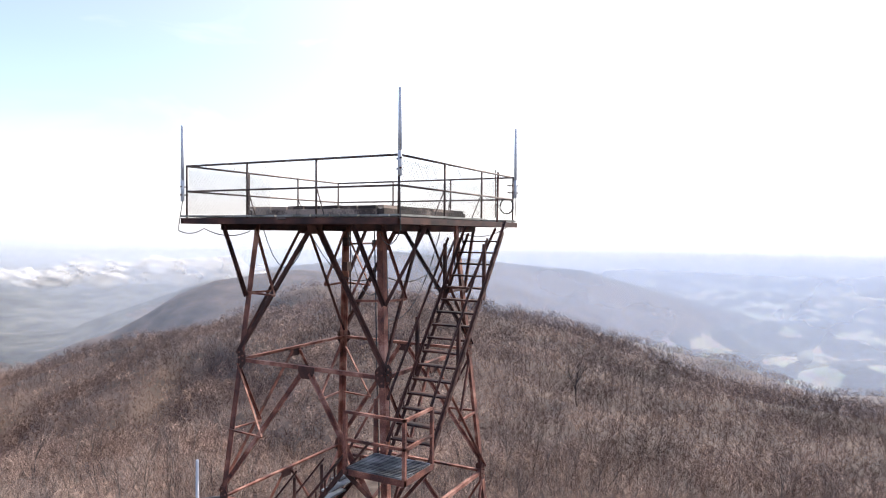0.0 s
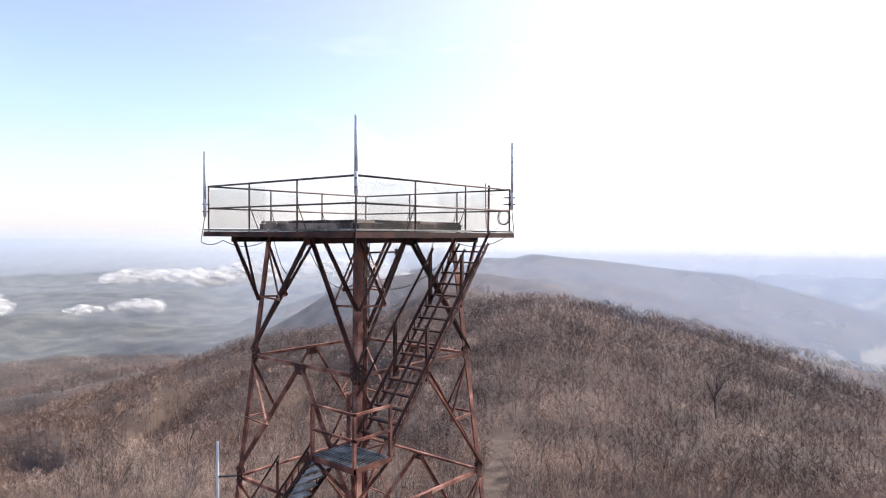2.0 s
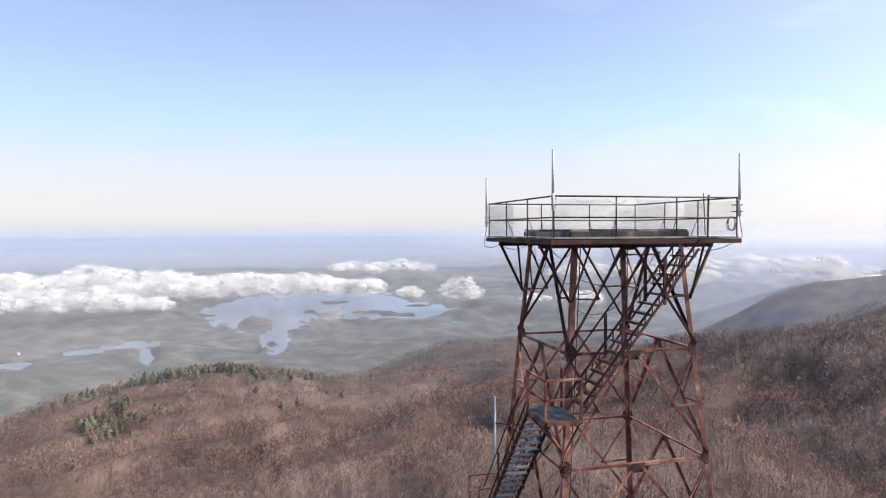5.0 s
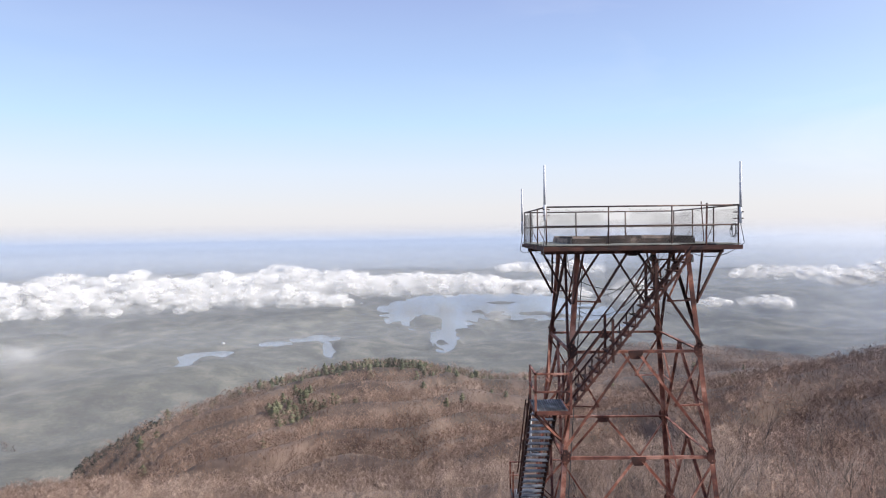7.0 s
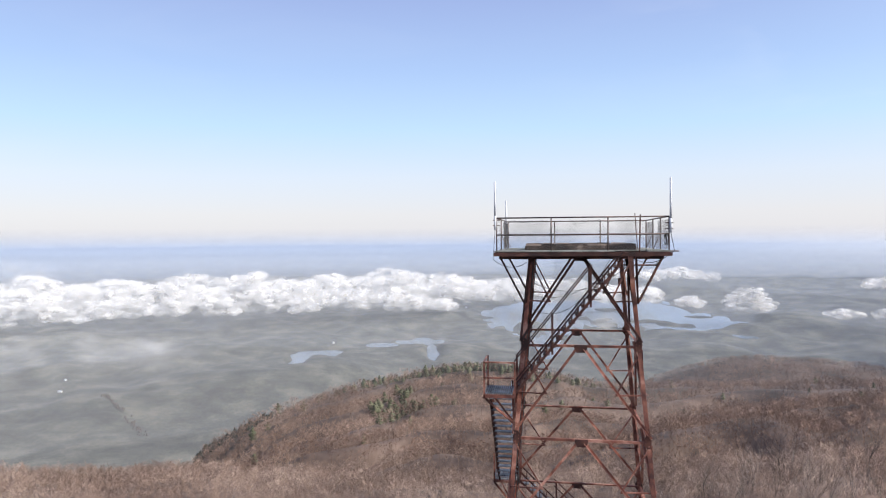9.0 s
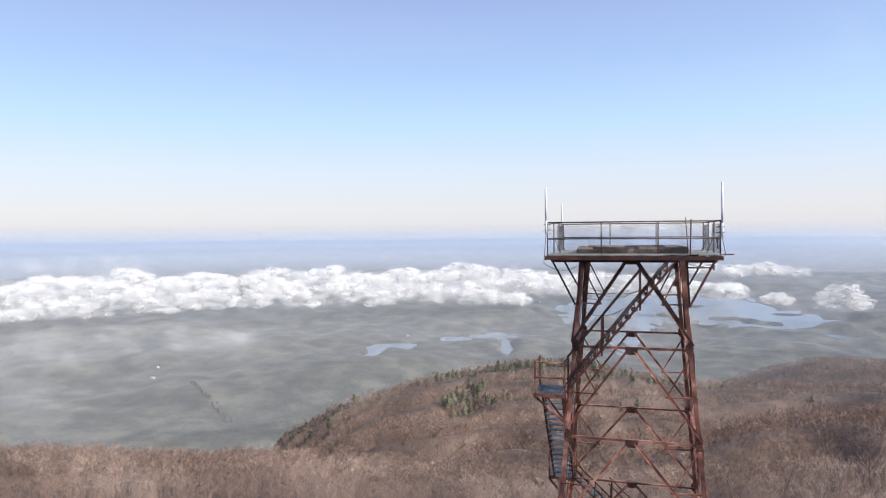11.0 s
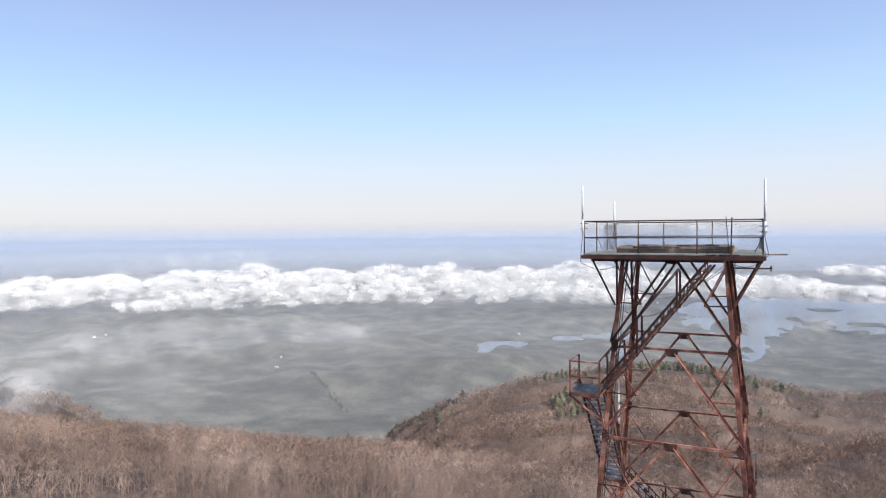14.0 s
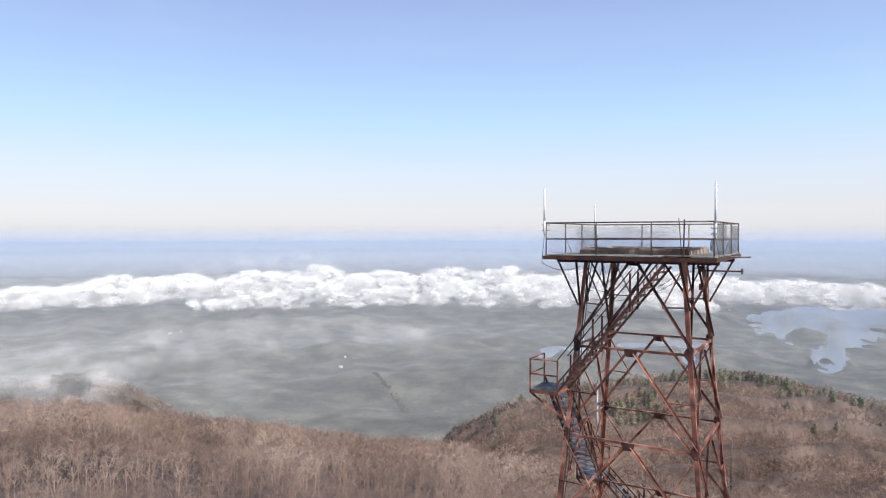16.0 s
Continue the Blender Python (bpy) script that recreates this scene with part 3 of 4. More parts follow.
def build_backdrop():
    """A glowing ring painted as the last blue haze at the horizon, whiter towards the sun."""
    m = bpy.data.materials.new("glowing_horizon_haze")
    m.use_nodes = True
    n, l = m.node_tree.nodes, m.node_tree.links
    n.clear()
    out, mix, clear_, em = n.new("ShaderNodeOutputMaterial"), n.new("ShaderNodeMixShader"), n.new("ShaderNodeBsdfTransparent"), n.new("ShaderNodeEmission")
    tc, sep, ramp, dot, mr, col = n.new("ShaderNodeTexCoord"), n.new("ShaderNodeSeparateXYZ"), n.new("ShaderNodeValToRGB"), n.new("ShaderNodeVectorMath"), n.new("ShaderNodeMapRange"), n.new("ShaderNodeMix")
    l.new(tc.outputs["Object"], sep.inputs[0])
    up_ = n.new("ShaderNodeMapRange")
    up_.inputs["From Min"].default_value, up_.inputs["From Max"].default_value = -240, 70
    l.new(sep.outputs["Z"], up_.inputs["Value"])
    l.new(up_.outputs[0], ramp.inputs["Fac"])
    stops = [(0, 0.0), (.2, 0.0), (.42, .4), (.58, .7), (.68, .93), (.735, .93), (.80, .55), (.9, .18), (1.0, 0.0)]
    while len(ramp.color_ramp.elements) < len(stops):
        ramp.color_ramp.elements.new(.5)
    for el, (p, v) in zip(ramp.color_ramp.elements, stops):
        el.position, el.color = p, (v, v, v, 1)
    # sun glare put into the ring's glow: blue away from it, white towards it
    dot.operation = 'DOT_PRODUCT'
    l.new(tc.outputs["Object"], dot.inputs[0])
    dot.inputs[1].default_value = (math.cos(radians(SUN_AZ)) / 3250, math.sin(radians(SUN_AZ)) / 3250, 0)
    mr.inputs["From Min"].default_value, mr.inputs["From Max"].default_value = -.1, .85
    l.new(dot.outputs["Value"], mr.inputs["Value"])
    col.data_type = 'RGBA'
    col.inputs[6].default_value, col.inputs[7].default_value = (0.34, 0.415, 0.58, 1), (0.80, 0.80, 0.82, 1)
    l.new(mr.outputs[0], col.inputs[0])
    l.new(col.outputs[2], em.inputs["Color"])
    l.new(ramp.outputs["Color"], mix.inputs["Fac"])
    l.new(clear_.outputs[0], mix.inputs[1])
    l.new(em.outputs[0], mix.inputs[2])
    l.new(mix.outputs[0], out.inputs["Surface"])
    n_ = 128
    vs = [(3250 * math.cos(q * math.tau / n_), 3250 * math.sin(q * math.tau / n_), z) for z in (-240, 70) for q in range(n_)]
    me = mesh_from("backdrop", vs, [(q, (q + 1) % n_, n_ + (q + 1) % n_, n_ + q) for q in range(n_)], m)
    return tagged(new("backdrop", me), "glowing pale blue haze painted along the horizon", "horizon", kind="structure")


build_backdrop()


# ---- tower ----
DECK = 20.0


def half(z):
    """Half the width between the legs at height z."""
    return 1.5 + (DECK - z) * 0.085


LEVELS = [19.9, 17.18, 14.43, 11.64, 8.8, 5.9, 2.9, -0.2, -3.4, -6.7, -9.95]
tower = thing("lookout_tower", "rusty red steel lattice fire lookout tower with open deck", "tower")
CORNERS = [(-1, -1), (1, -1), (1, 1), (-1, 1)]


def corner(c, z):
    return Vector((c[0] * half(z), c[1] * half(z), z))


def build_legs():
    for c in CORNERS:
        p, q = corner(c, -10.4), corner(c, 19.9)
        leg = part("leg", angle_bar("leg", p, q, (-c[0], 0, 0) if c[0] * c[1] > 0 else (0, -c[1], 0), 0.125, RUST, 0.013), tower)
        for z in LEVELS[1:-1]:
            m = corner(c, z)
            for ax in (0, 1):
                side = Vector((-c[0], 0, 0)) if ax == 0 else Vector((0, -c[1], 0))
                nrm = Vector((0, c[1], 0)) if ax == 0 else Vector((c[0], 0, 0))
                o = m + nrm * 0.014
                up = Vector((0, 0, 1))
                pts = [o - up * .2, o - up * .2 + side * .10, o - up * .08 + side * .2, o + up * .08 + side * .2, o + up * .2 + side * .10, o + up * .2]
                g = part("gusset_plate", plate("gusset_plate", pts, nrm, 0.012, RUST_DARK), leg)
                if z > 8:
                    for du, ds in ((-.12, .05), (.02, .05), (.12, .05), (-.04, .14), (.06, .14)):
                        b0 = o + up * du + side * ds
                        part("bolt", pipe("bolt", b0, b0 + nrm * .03, .016, RUST, 6), leg)


build_legs()


def build_bracing():
    up = Vector((0, 0, 1))
    for f in range(4):
        a, b = CORNERS[f], CORNERS[(f + 1) % 4]
        out = Vector(((a[0] + b[0]) / 2, (a[1] + b[1]) / 2, 0)).normalized()
        for i in range(len(LEVELS) - 1):
            z0, z1 = LEVELS[i], LEVELS[i + 1]
            mid_top = (corner(a, z0) + corner(b, z0)) / 2
            if i:
                beam = part("horizontal_beam", angle_bar("horizontal_beam", corner(a, z0), corner(b, z0), -up, 0.072, RUST), tower)
            g = mid_top + out * 0.02
            s = (corner(b, z0) - corner(a, z0)).normalized()
            pts = [g - s * .19, g + s * .19, g + s * .19 - up * .09, g + s * .12 - up * .23, g - s * .12 - up * .23, g - s * .19 - up * .09]
            part("gusset_plate", plate("gusset_plate", pts, out, 0.012, RUST_DARK), tower)
            for c in (a, b):
                top, foot = mid_top - up * .12, corner(c, z1)
                side = Vector((c[0], 0, 0)) if abs(out.y) > .5 else Vector((0, c[1], 0))
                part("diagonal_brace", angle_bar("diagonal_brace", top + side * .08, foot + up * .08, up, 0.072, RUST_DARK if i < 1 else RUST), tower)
                m = (top + foot) / 2
                on_leg = corner(c, (z0 + z1) / 2 - 0.03)
                part("strut", angle_bar("strut", m, on_leg, -up, 0.042, RUST), tower)
                part("strut", angle_bar("strut", m, corner(c, z0) - up * .1, side, 0.045, RUST), tower)


build_bracing()


def build_deck():
    deck = part("deck", channel_bar("deck", (-2.5, -2.5, 19.90), (2.5, -2.5, 19.90), (0, 1, 0), 0.06, 0.11, RUST_DARK), tower, "dark rusted steel deck frame with grey boards")
    for p, q, s in (((2.5, -2.44, 19.90), (2.5, 2.44, 19.90), (-1, 0, 0)), ((2.5, 2.5, 19.90), (-2.5, 2.5, 19.90), (0, -1, 0)), ((-2.5, 2.44, 19.90), (-2.5, -2.44, 19.90), (1, 0, 0))):
        part("edge_channel", channel_bar("edge_channel", p, q, s, 0.06, 0.11, RUST_DARK), deck)
    for k in range(-3, 4):
        x = k * 0.62
        part("joist", channel_bar("joist", (x, -2.43, 19.905), (x, 2.43, 19.905), (1, 0, 0), 0.05, 0.1, RUST_DARK), deck)
    for s in (-1, 1):
        part("girder", channel_bar("girder", (-2.43, s * 1.5, 19.79), (2.43, s * 1.5, 19.79), (0, -s, 0), 0.07, 0.12, RUST_DARK), deck)
    w, y, k = 0.2, -2.47, 0
    while y < 2.44:
        segs = [(-2.46, 2.46)]
        if y < -1.72:
            segs = [(-2.46, 0.95), (1.85, 2.46)]
        for x0, x1 in segs:
            dz = random.uniform(-.003, .004)
            part("plank", box_bar("plank", (x0 + random.uniform(-.03, .02), y + w / 2, 19.988 + dz), (x1 + random.uniform(-.02, .03), y + w / 2, 19.988 + dz), (0, 1, 0), w - .012, 0.035, PLANK), deck)
        y += w
    for c in CORNERS:
        z = 18.42
        o = corner(c, z)
        for ax in (0, 1):
            e = Vector((c[0] * 2.38, c[1] * 1.5, 19.83)) if ax == 0 else Vector((c[0] * 1.5, c[1] * 2.38, 19.83))
            part("outrigger", angle_bar("outrigger", o, e, (0, 0, -1), 0.06, RUST_DARK), tower)
    return deck


build_deck()


def wire_fence(name, p, q, z0, z1, mat, gap=0.085, r=0.0026, holes=()):
    """Diamond wire netting stretched between p and q, with torn gaps."""
    p, q = Vector(p), Vector(q)
    u = (q - p).normalized()
    n = u.cross(Vector((0, 0, 1)))
    L, h = (q - p).length, z1 - z0
    vs, tris = [], []
    for s in (1, -1):
        for k in range(-int(h / gap) - 1, int(L / gap) + 2):
            x = k * gap
            for j in range(int(h / gap)):
                t0, t1 = j * gap, (j + 1) * gap
                a = x + (t0 if s > 0 else h - t0)
                b = x + (t1 if s > 0 else h - t1)
                if min(a, b) < 0 or max(a, b) > L:
                    continue
                if any(x0 < a < x1 and y0 < t0 < y1 for x0, x1, y0, y1 in holes):
                    continue
                bow = 0.012 * math.sin(a * 3.1) + 0.008 * math.sin(t0 * 9 + a)
                P, Q = p + u * a + n * bow, p + u * b + n * bow
                P.z, Q.z = z0 + t0, z0 + t1
                d = (Q - P).normalized()
                e = d.cross(n)
                i0 = len(vs)
                for E in (P, Q):
                    vs += [E + n * r, E - n * r * .5 + e * r, E - n * r * .5 - e * r]
                for m in range(3):
                    m2 = (m + 1) % 3
                    tris += [(i0 + m, i0 + m2, i0 + 3 + m2), (i0 + m, i0 + 3 + m2, i0 + 3 + m)]
    return tri_mesh(name, np.array([tuple(v) for v in vs]), np.array(tris), mat)


def sag(p, q, drop, n=9):
    p, q = Vector(p), Vector(q)
    return [p.lerp(q, k / n) - Vector((0, 0, drop * 4 * (k / n) * (1 - k / n))) for k in range(n + 1)]


RAIL_TOP, RAIL_MID, RH = 20.96, 20.47, 2.42


def build_railing():
    rail = part("railing", pipe("railing", (-RH, -RH, RAIL_TOP), (RH, -RH, RAIL_TOP), 0.021, RAIL_STEEL), tower, "thin grey pipe guard rail with torn wire netting")
    for f in range(4):
        a, b = CORNERS[f], CORNERS[(f + 1) % 4]
        A, B = Vector((a[0] * RH, a[1] * RH, 0)), Vector((b[0] * RH, b[1] * RH, 0))
        up = Vector((0, 0, 1))
        if f:
            part("top_rail", pipe("top_rail", A + up * RAIL_TOP, B + up * RAIL_TOP, 0.021, RAIL_STEEL), rail)
        part("middle_rail", pipe("middle_rail", A + up * RAIL_MID, B + up * RAIL_MID, 0.019, RAIL_STEEL), rail)
        for t in (0, .325, .655):
            p = A.lerp(B, t)
            part("post", pipe("post", p + up * 19.95, p + up * RAIL_TOP, 0.02, RAIL_STEEL), rail)
            if t:
                inn = (Vector((0, 0, 0)) - (A + B) / 2).normalized()
                part("post_brace", pipe("post_brace", p + up * 20.0 + inn * .22, p + up * 20.5, 0.011, RAIL_STEEL), rail)
    p = Vector((-RH, -RH, 0)).lerp(Vector((RH, -RH, 0)), .835)
    part("gate_post", box_bar("gate_post", p + Vector((0, 0.03, 19.95)), p + Vector((0.02, 0.03, 21.02)), (1, 0, 0), 0.035, 0.035, RUST_DARK), rail)
    part("leaning_bar", pipe("leaning_bar", p + Vector((-.05, 0.05, 20.05)), p + Vector((-.13, 0.02, 21.06)), 0.012, RUST_DARK, 6), rail)
    for k in range(5):
        x0 = -RH + .5 + k * .8
        part("loose_wire", tube("loose_wire", sag((x0, -RH, 20.9), (x0 + .55, -RH + .02, 20.88), .07 + .03 * (k % 3), 6), 0.004, GALV, 4), rail)
    part("wire_netting", wire_fence("wire_netting", (-RH, -RH, 0), (RH * .66, -RH, 0), 20.03, RAIL_TOP - .03, GALV, holes=[(1.4, 2.1, .55, .9), (3.0, 3.4, .65, .9)]), rail)
    part("wire_netting", wire_fence("wire_netting", (RH, -RH, 0), (RH, RH, 0), 20.03, RAIL_TOP - .03, GALV, holes=[(2.2, 3.0, .4, .9)]), rail)
    part("wire_netting", wire_fence("wire_netting", (RH, RH, 0), (-RH, RH, 0), 20.03, RAIL_TOP - .03, GALV, holes=[(0.8, 2.3, .15, .9)]), rail)
    part("wire_netting", wire_fence("wire_netting", (-RH, RH, 0), (-RH, RH * .1, 0), 20.03, RAIL_TOP - .03, GALV), rail)


build_railing()


def build_curb():
    """Timber sill left from the cabin."""
    curb = part("cabin_sill", box_bar("cabin_sill", (-1.62, -1.55, 20.07), (1.62, -1.55, 20.07), (0, 0, 1), 0.13, 0.15, WOOD), tower, "square weathered timber sill of a removed cabin")
    for p, q in (((1.57, -1.47, 20.07), (1.57, 1.47, 20.07)), ((1.62, 1.55, 20.07), (-1.62, 1.55, 20.07)), ((-1.57, 1.47, 20.07), (-1.57, -1.47, 20.07))):
        part("timber", box_bar("timber", p, q, (0, 0, 1), 0.13, 0.15, WOOD), curb)
    for s in (-1, 1):
        for k in range(7):
            x0 = -1.6 + k * .457
            part("timber_block", box_bar("timber_block", (x0, s * 1.54, 20.165 + random.uniform(-.01, .012)), (x0 + random.uniform(.42, .455), s * 1.54, 20.165), (0, 0, 1), 0.055, 0.12, WOOD), curb)
            part("timber_block", box_bar("timber_block", (s * 1.56, x0 * .9, 20.165 + random.uniform(-.01, .012)), (s * 1.56, (x0 + .42) * .9, 20.165), (0, 0, 1), 0.055, 0.12, WOOD), curb)


build_curb()


def build_flight(p, q, across, width, mat_side, rails=True, netting=False, tread_mat=TREAD):
    """A stair flight from its foot p to its head q; across points from one stringer to the other."""
    p, q, c = Vector(p), Vector(q), Vector(across)
    up = Vector((0, 0, 1))
    flight = part("stair_flight", angle_bar("stair_flight", p - up * .06, q - up * .06, c, 0.065, mat_side), tower, "steep rusty steel stair flight with open grey treads")
    part("stringer", angle_bar("stringer", p + c * width - up * .06, q + c * width - up * .06, -c, 0.065, mat_side), flight)
    n = max(3, round((q.z - p.z) / 0.225))
    run = Vector((q.x - p.x, q.y - p.y, 0))
    for k in range(1, n):
        o = p + (q - p) * (k / n)
        part("tread", box_bar("tread", o + c * .02, o + c * (width - .02), run.normalized(), 0.19, 0.03, tread_mat), flight)
    for w in (0.0, width):
        lo, hi = p + c * w, q + c * w
        part("upper_chord", angle_bar("upper_chord", lo + up * .2, hi + up * .2, up, 0.045, mat_side), flight)
        for k in range(1, n, 1):
            b = lo.lerp(hi, k / n)
            part("picket", box_bar("picket", b - up * .05, b + up * .2, run, 0.03, 0.012, mat_side), flight)
        if rails:
            for t in (.34, .69):
                b = lo.lerp(hi, t)
                part("baluster", angle_bar("baluster", b - up * .16, b + up * .93, run, 0.06, RUST_DARK), flight)
            part("handrail", angle_bar("handrail", lo + up * .92, lo.lerp(hi, .72) + up * .92, up, 0.035, RUST_DARK), flight)
    return flight


def build_landing(x0, x1, y0, y1, z, open_sides):
    up = Vector((0, 0, 1))
    land = part("landing", channel_bar("landing", (x0, y0, z - .05), (x1, y0, z - .05), (0, 1, 0), 0.05, 0.1, RUST), tower, "small railed steel landing with grey grating floor")
    for p, q, s in (((x1, y0 + .05, z - .05), (x1, y1 - .05, z - .05), (-1, 0, 0)), ((x1, y1, z - .05), (x0, y1, z - .05), (0, -1, 0)), ((x0, y1 - .05, z - .05), (x0, y0 + .05, z - .05), (1, 0, 0))):
        part("edge_channel", channel_bar("edge_channel", p, q, s, 0.05, 0.1, RUST), land)
    n = int((x1 - x0) / .06)
    for k in range(n):
        x = x0 + .03 + k * .06
        part("grating_bar", box_bar("grating_bar", (x, y0 + .01, z + .012), (x, y1 - .01, z + .012), (0, 0, 1), 0.03, 0.035, TREAD), land)
    pts = {"sw": (x0, y0), "se": (x1, y0), "ne": (x1, y1), "nw": (x0, y1)}
    for key in pts:
        p = Vector((*pts[key], z))
        part("post", angle_bar("post", p - up * .1, p + up * .95, (1, 0, 0), 0.055, RUST), land)
    for a, b in (("sw", "se"), ("se", "ne"), ("ne", "nw"), ("nw", "sw")):
        if a + b in open_sides:
            continue
        for h in (.5, .95):
            part("rail", angle_bar("rail", Vector((*pts[a], z + h)), Vector((*pts[b], z + h)), -up, 0.045, RUST), land)
    cx = -1 if (x0 + x1) < 0 else 1
    cy = -1 if (y0 + y1) < 0 else 1
    foot = corner((cx, cy), z - 1.1)
    for e in ((x0 if cx < 0 else x1, y0 if cy < 0 else y1), (x0 if cx < 0 else x1, y1 if cy < 0 else y0), (x1 if cx < 0 else x0, y0 if cy < 0 else y1)):
        part("bracket", angle_bar("bracket", foot, Vector((*e, z - .1)), up, 0.06, RUST), land)


build_landing(-2.8, -1.92, -2.8, -1.68, 15.87, ("nenw", "sene"))
build_landing(-2.95, -2.05, 1.85, 2.85, 11.72, ("nwsw", "swse", "sene"))
build_flight((-1.9, -2.75, 15.9), (1.17, -2.75, 19.77), (0, 1, 0), 0.86, RUST_DARK, tread_mat=RUST_DARK)
build_flight((-2.76, 1.85, 11.75), (-2.76, -1.62, 15.85), (1, 0, 0), 0.74, RUST_DARK)
build_flight((2.3, 2.2, 7.6), (-2.05, 2.2, 11.7), (0, 1, 0), 0.68, RUST_DARK)
build_landing(2.3, 3.3, 2.15, 3.05, 7.57, ("nenw", "nwsw", "swse"))
build_flight((3.2, -2.4, 3.1), (3.2, 2.15, 7.55), (-1, 0, 0), 0.7, RUST_DARK)
build_landing(2.45, 3.3, -3.3, -2.4, 3.07, ("nenw", "nwsw"))
build_flight((-2.6, -2.6, -1.6), (2.45, -2.6, 3.05), (0, -1, 0), 0.68, RUST_DARK)
build_landing(-3.6, -2.6, -3.4, -2.55, -1.63, ("sene", "nenw"))
build_flight((-3.5, 3.4, -9.85), (-3.5, -2.55, -1.65), (1, 0, 0), 0.7, RUST_DARK)


# ---- aerials ----
def build_aerial(x, y, z0, z1, brx, bry):
    a = thing("antenna", "slim white fibreglass whip antenna clamped to the rail", "antenna", (x, y, z0), "rail antennas")
    h = z1 - z0
    part("pole", pipe("pole", (0, 0, 0.25), (0, 0, h), 0.034, WHITE, 10, 0.028), a)
    part("mount_pipe", pipe("mount_pipe", (0, 0, -0.1), (0, 0, 0.3), 0.036, WHITE, 10), a)
    for z in (0.02, 0.18):
        part("clamp", box_bar("clamp", (-brx * .05, -bry * .05, z), (brx * .13, bry * .13, z), (0, 0, 1), 0.025, 0.03, RUST_DARK), a)
    return a


build_aerial(-2.49, 2.46, 20.38, 21.74, 1, 0)
build_aerial(-2.46, -2.46, 20.72, 22.02, 1, 1)
build_aerial(2.46, -2.46, 20.6, 22.05, -1, 1)


def build_side_mast(x, y, z0, z1, cx, cy, mat=WHITE, r=.035, label="white antenna pole bracketed to a tower leg"):
    m = thing("mast", label, "antenna", (x, y, z0), "leg antennas")
    part("pole", pipe("pole", (0, 0, 0), (0, 0, z1 - z0), r, mat, 10, r * .85), m)
    for z in (.2, .2 + (z1 - z0) * .55):
        leg = corner((cx, cy), z0 + z)
        part("bracket", box_bar("bracket", (0, 0, z), (leg.x - x, leg.y - y, z), (0, 0, 1), 0.04, 0.04, GALV), m)


build_side_mast(-2.3, 2.27, 13.0, 15.2, -1, 1)
build_side_mast(2.25, 2.5, 12.0, 13.7, 1, 1, RAIL_STEEL, .02, "slim grey pipe bracketed to a tower leg")


def cable(pts, r=0.009, label="thin black antenna cable hanging from the deck"):
    return tagged(new("cable", tube("cable", pts, r, CABLE)), label, "cable", "tower cables")


cable(sag((-2.49, 2.46, 20.28), (-2.56, 2.5, 19.72), -.0) + sag((-2.56, 2.5, 19.72), (-2.2, 2.2, 19.76), .08)[1:] + sag((-2.2, 2.2, 19.76), (-1.55, 1.6, 19.72), .12)[1:])
cable(sag((-2.46, -2.46, 20.62), (-2.52, -2.52, 19.75), 0) + sag((-2.52, -2.52, 19.75), (-1.5, -1.45, 19.7), .22)[1:] + sag((-1.5, -1.45, 19.7), (-1.75, -1.7, 16.5), .0)[1:] + sag((-1.75, -1.7, 16.5), (-2.2, -2.16, 11.0), .0)[1:])
cable(sag((2.46, -2.46, 20.5), (2.56, -2.45, 20.0), 0) + sag((2.56, -2.45, 20.0), (1.6, -1.5, 19.72), .2)[1:] + sag((1.6, -1.5, 19.72), (-1.4, -1.35, 19.0), .55)[1:])
cable(sag((1.45, 1.4, 19.7), (-1.4, -1.3, 18.6), .5))
cable(sag((0.9, -1.4, 19.75), (-1.42, -1.42, 18.2), .7))
cable(sag((-1.4, 1.4, 19.75), (-1.45, 0.2, 19.74), .75) + sag((-1.45, 0.2, 19.74), (-1.45, -1.3, 18.9), .4)[1:])
for dx_, dy_ in ((.12, .1), (.2, .04), (.06, .2)):
    cable([(-1.5 + dx_ - k * .1, -1.5 + dy_ - k * .1, 19.75 - k * 1.176) for k in range(0, 26)], .013, "black cable strapped down a tower leg")
coil = []
for k in range(64):
    t_ = k / 16 * math.tau
    coil.append((2.36 - .03 * math.sin(t_ * .31), -2.40 + (.16 + .012 * math.sin(k * 1.3)) * math.cos(t_) + .1, 20.32 + (.17 + .01 * math.cos(k * .9)) * math.sin(t_)))
cable(coil, .007, "black cable coiled on the corner of the rail")


def build_side_arm():
    arm = thing("side_arm", "rusty antenna arm with boxes bolted to a tower leg", "antenna arm", (1.5, 1.45, 19.43))
    part("arm_pipe", pipe("arm_pipe", (-.15, 0, 0), (1.2, 0, 0), 0.026, RUST_DARK), arm)
    part("end_plate", box_bar("end_plate", (1.16, 0, -.09), (1.16, 0, .09), (1, 0, 0), 0.05, 0.12, GALV), arm)
    for z in (.05, -.54):
        part("junction_box", box_bar("junction_box", (-.06, -.02, z - .1), (-.06, -.02, z + .1), (1, 0, 0), 0.14, 0.14, RUST_DARK), arm)
    part("conduit", pipe("conduit", (.1, -.02, .3), (.1, -.02, -1.7), 0.016, RAIL_STEEL), arm)


build_side_arm()
spare = thing("loose_pipe", "loose grey pipe laid under the deck boards", "pipe", (0, 0, 19.935))
part("pipe_body", pipe("pipe_body", (-2.7, -.12, -.0), (3.08, -.12, -.0), 0.022, RAIL_STEEL), spare)
part("wire_netting", wire_fence("wire_netting", (-.8, -1.66, 0), (1.05, -1.66, 0), 18.1, 19.75, GALV, holes=[(0.75, 1.9, 0, .35), (1.2, 1.9, 0, .85)]), tower, "sagging wire netting hung beside the stair")

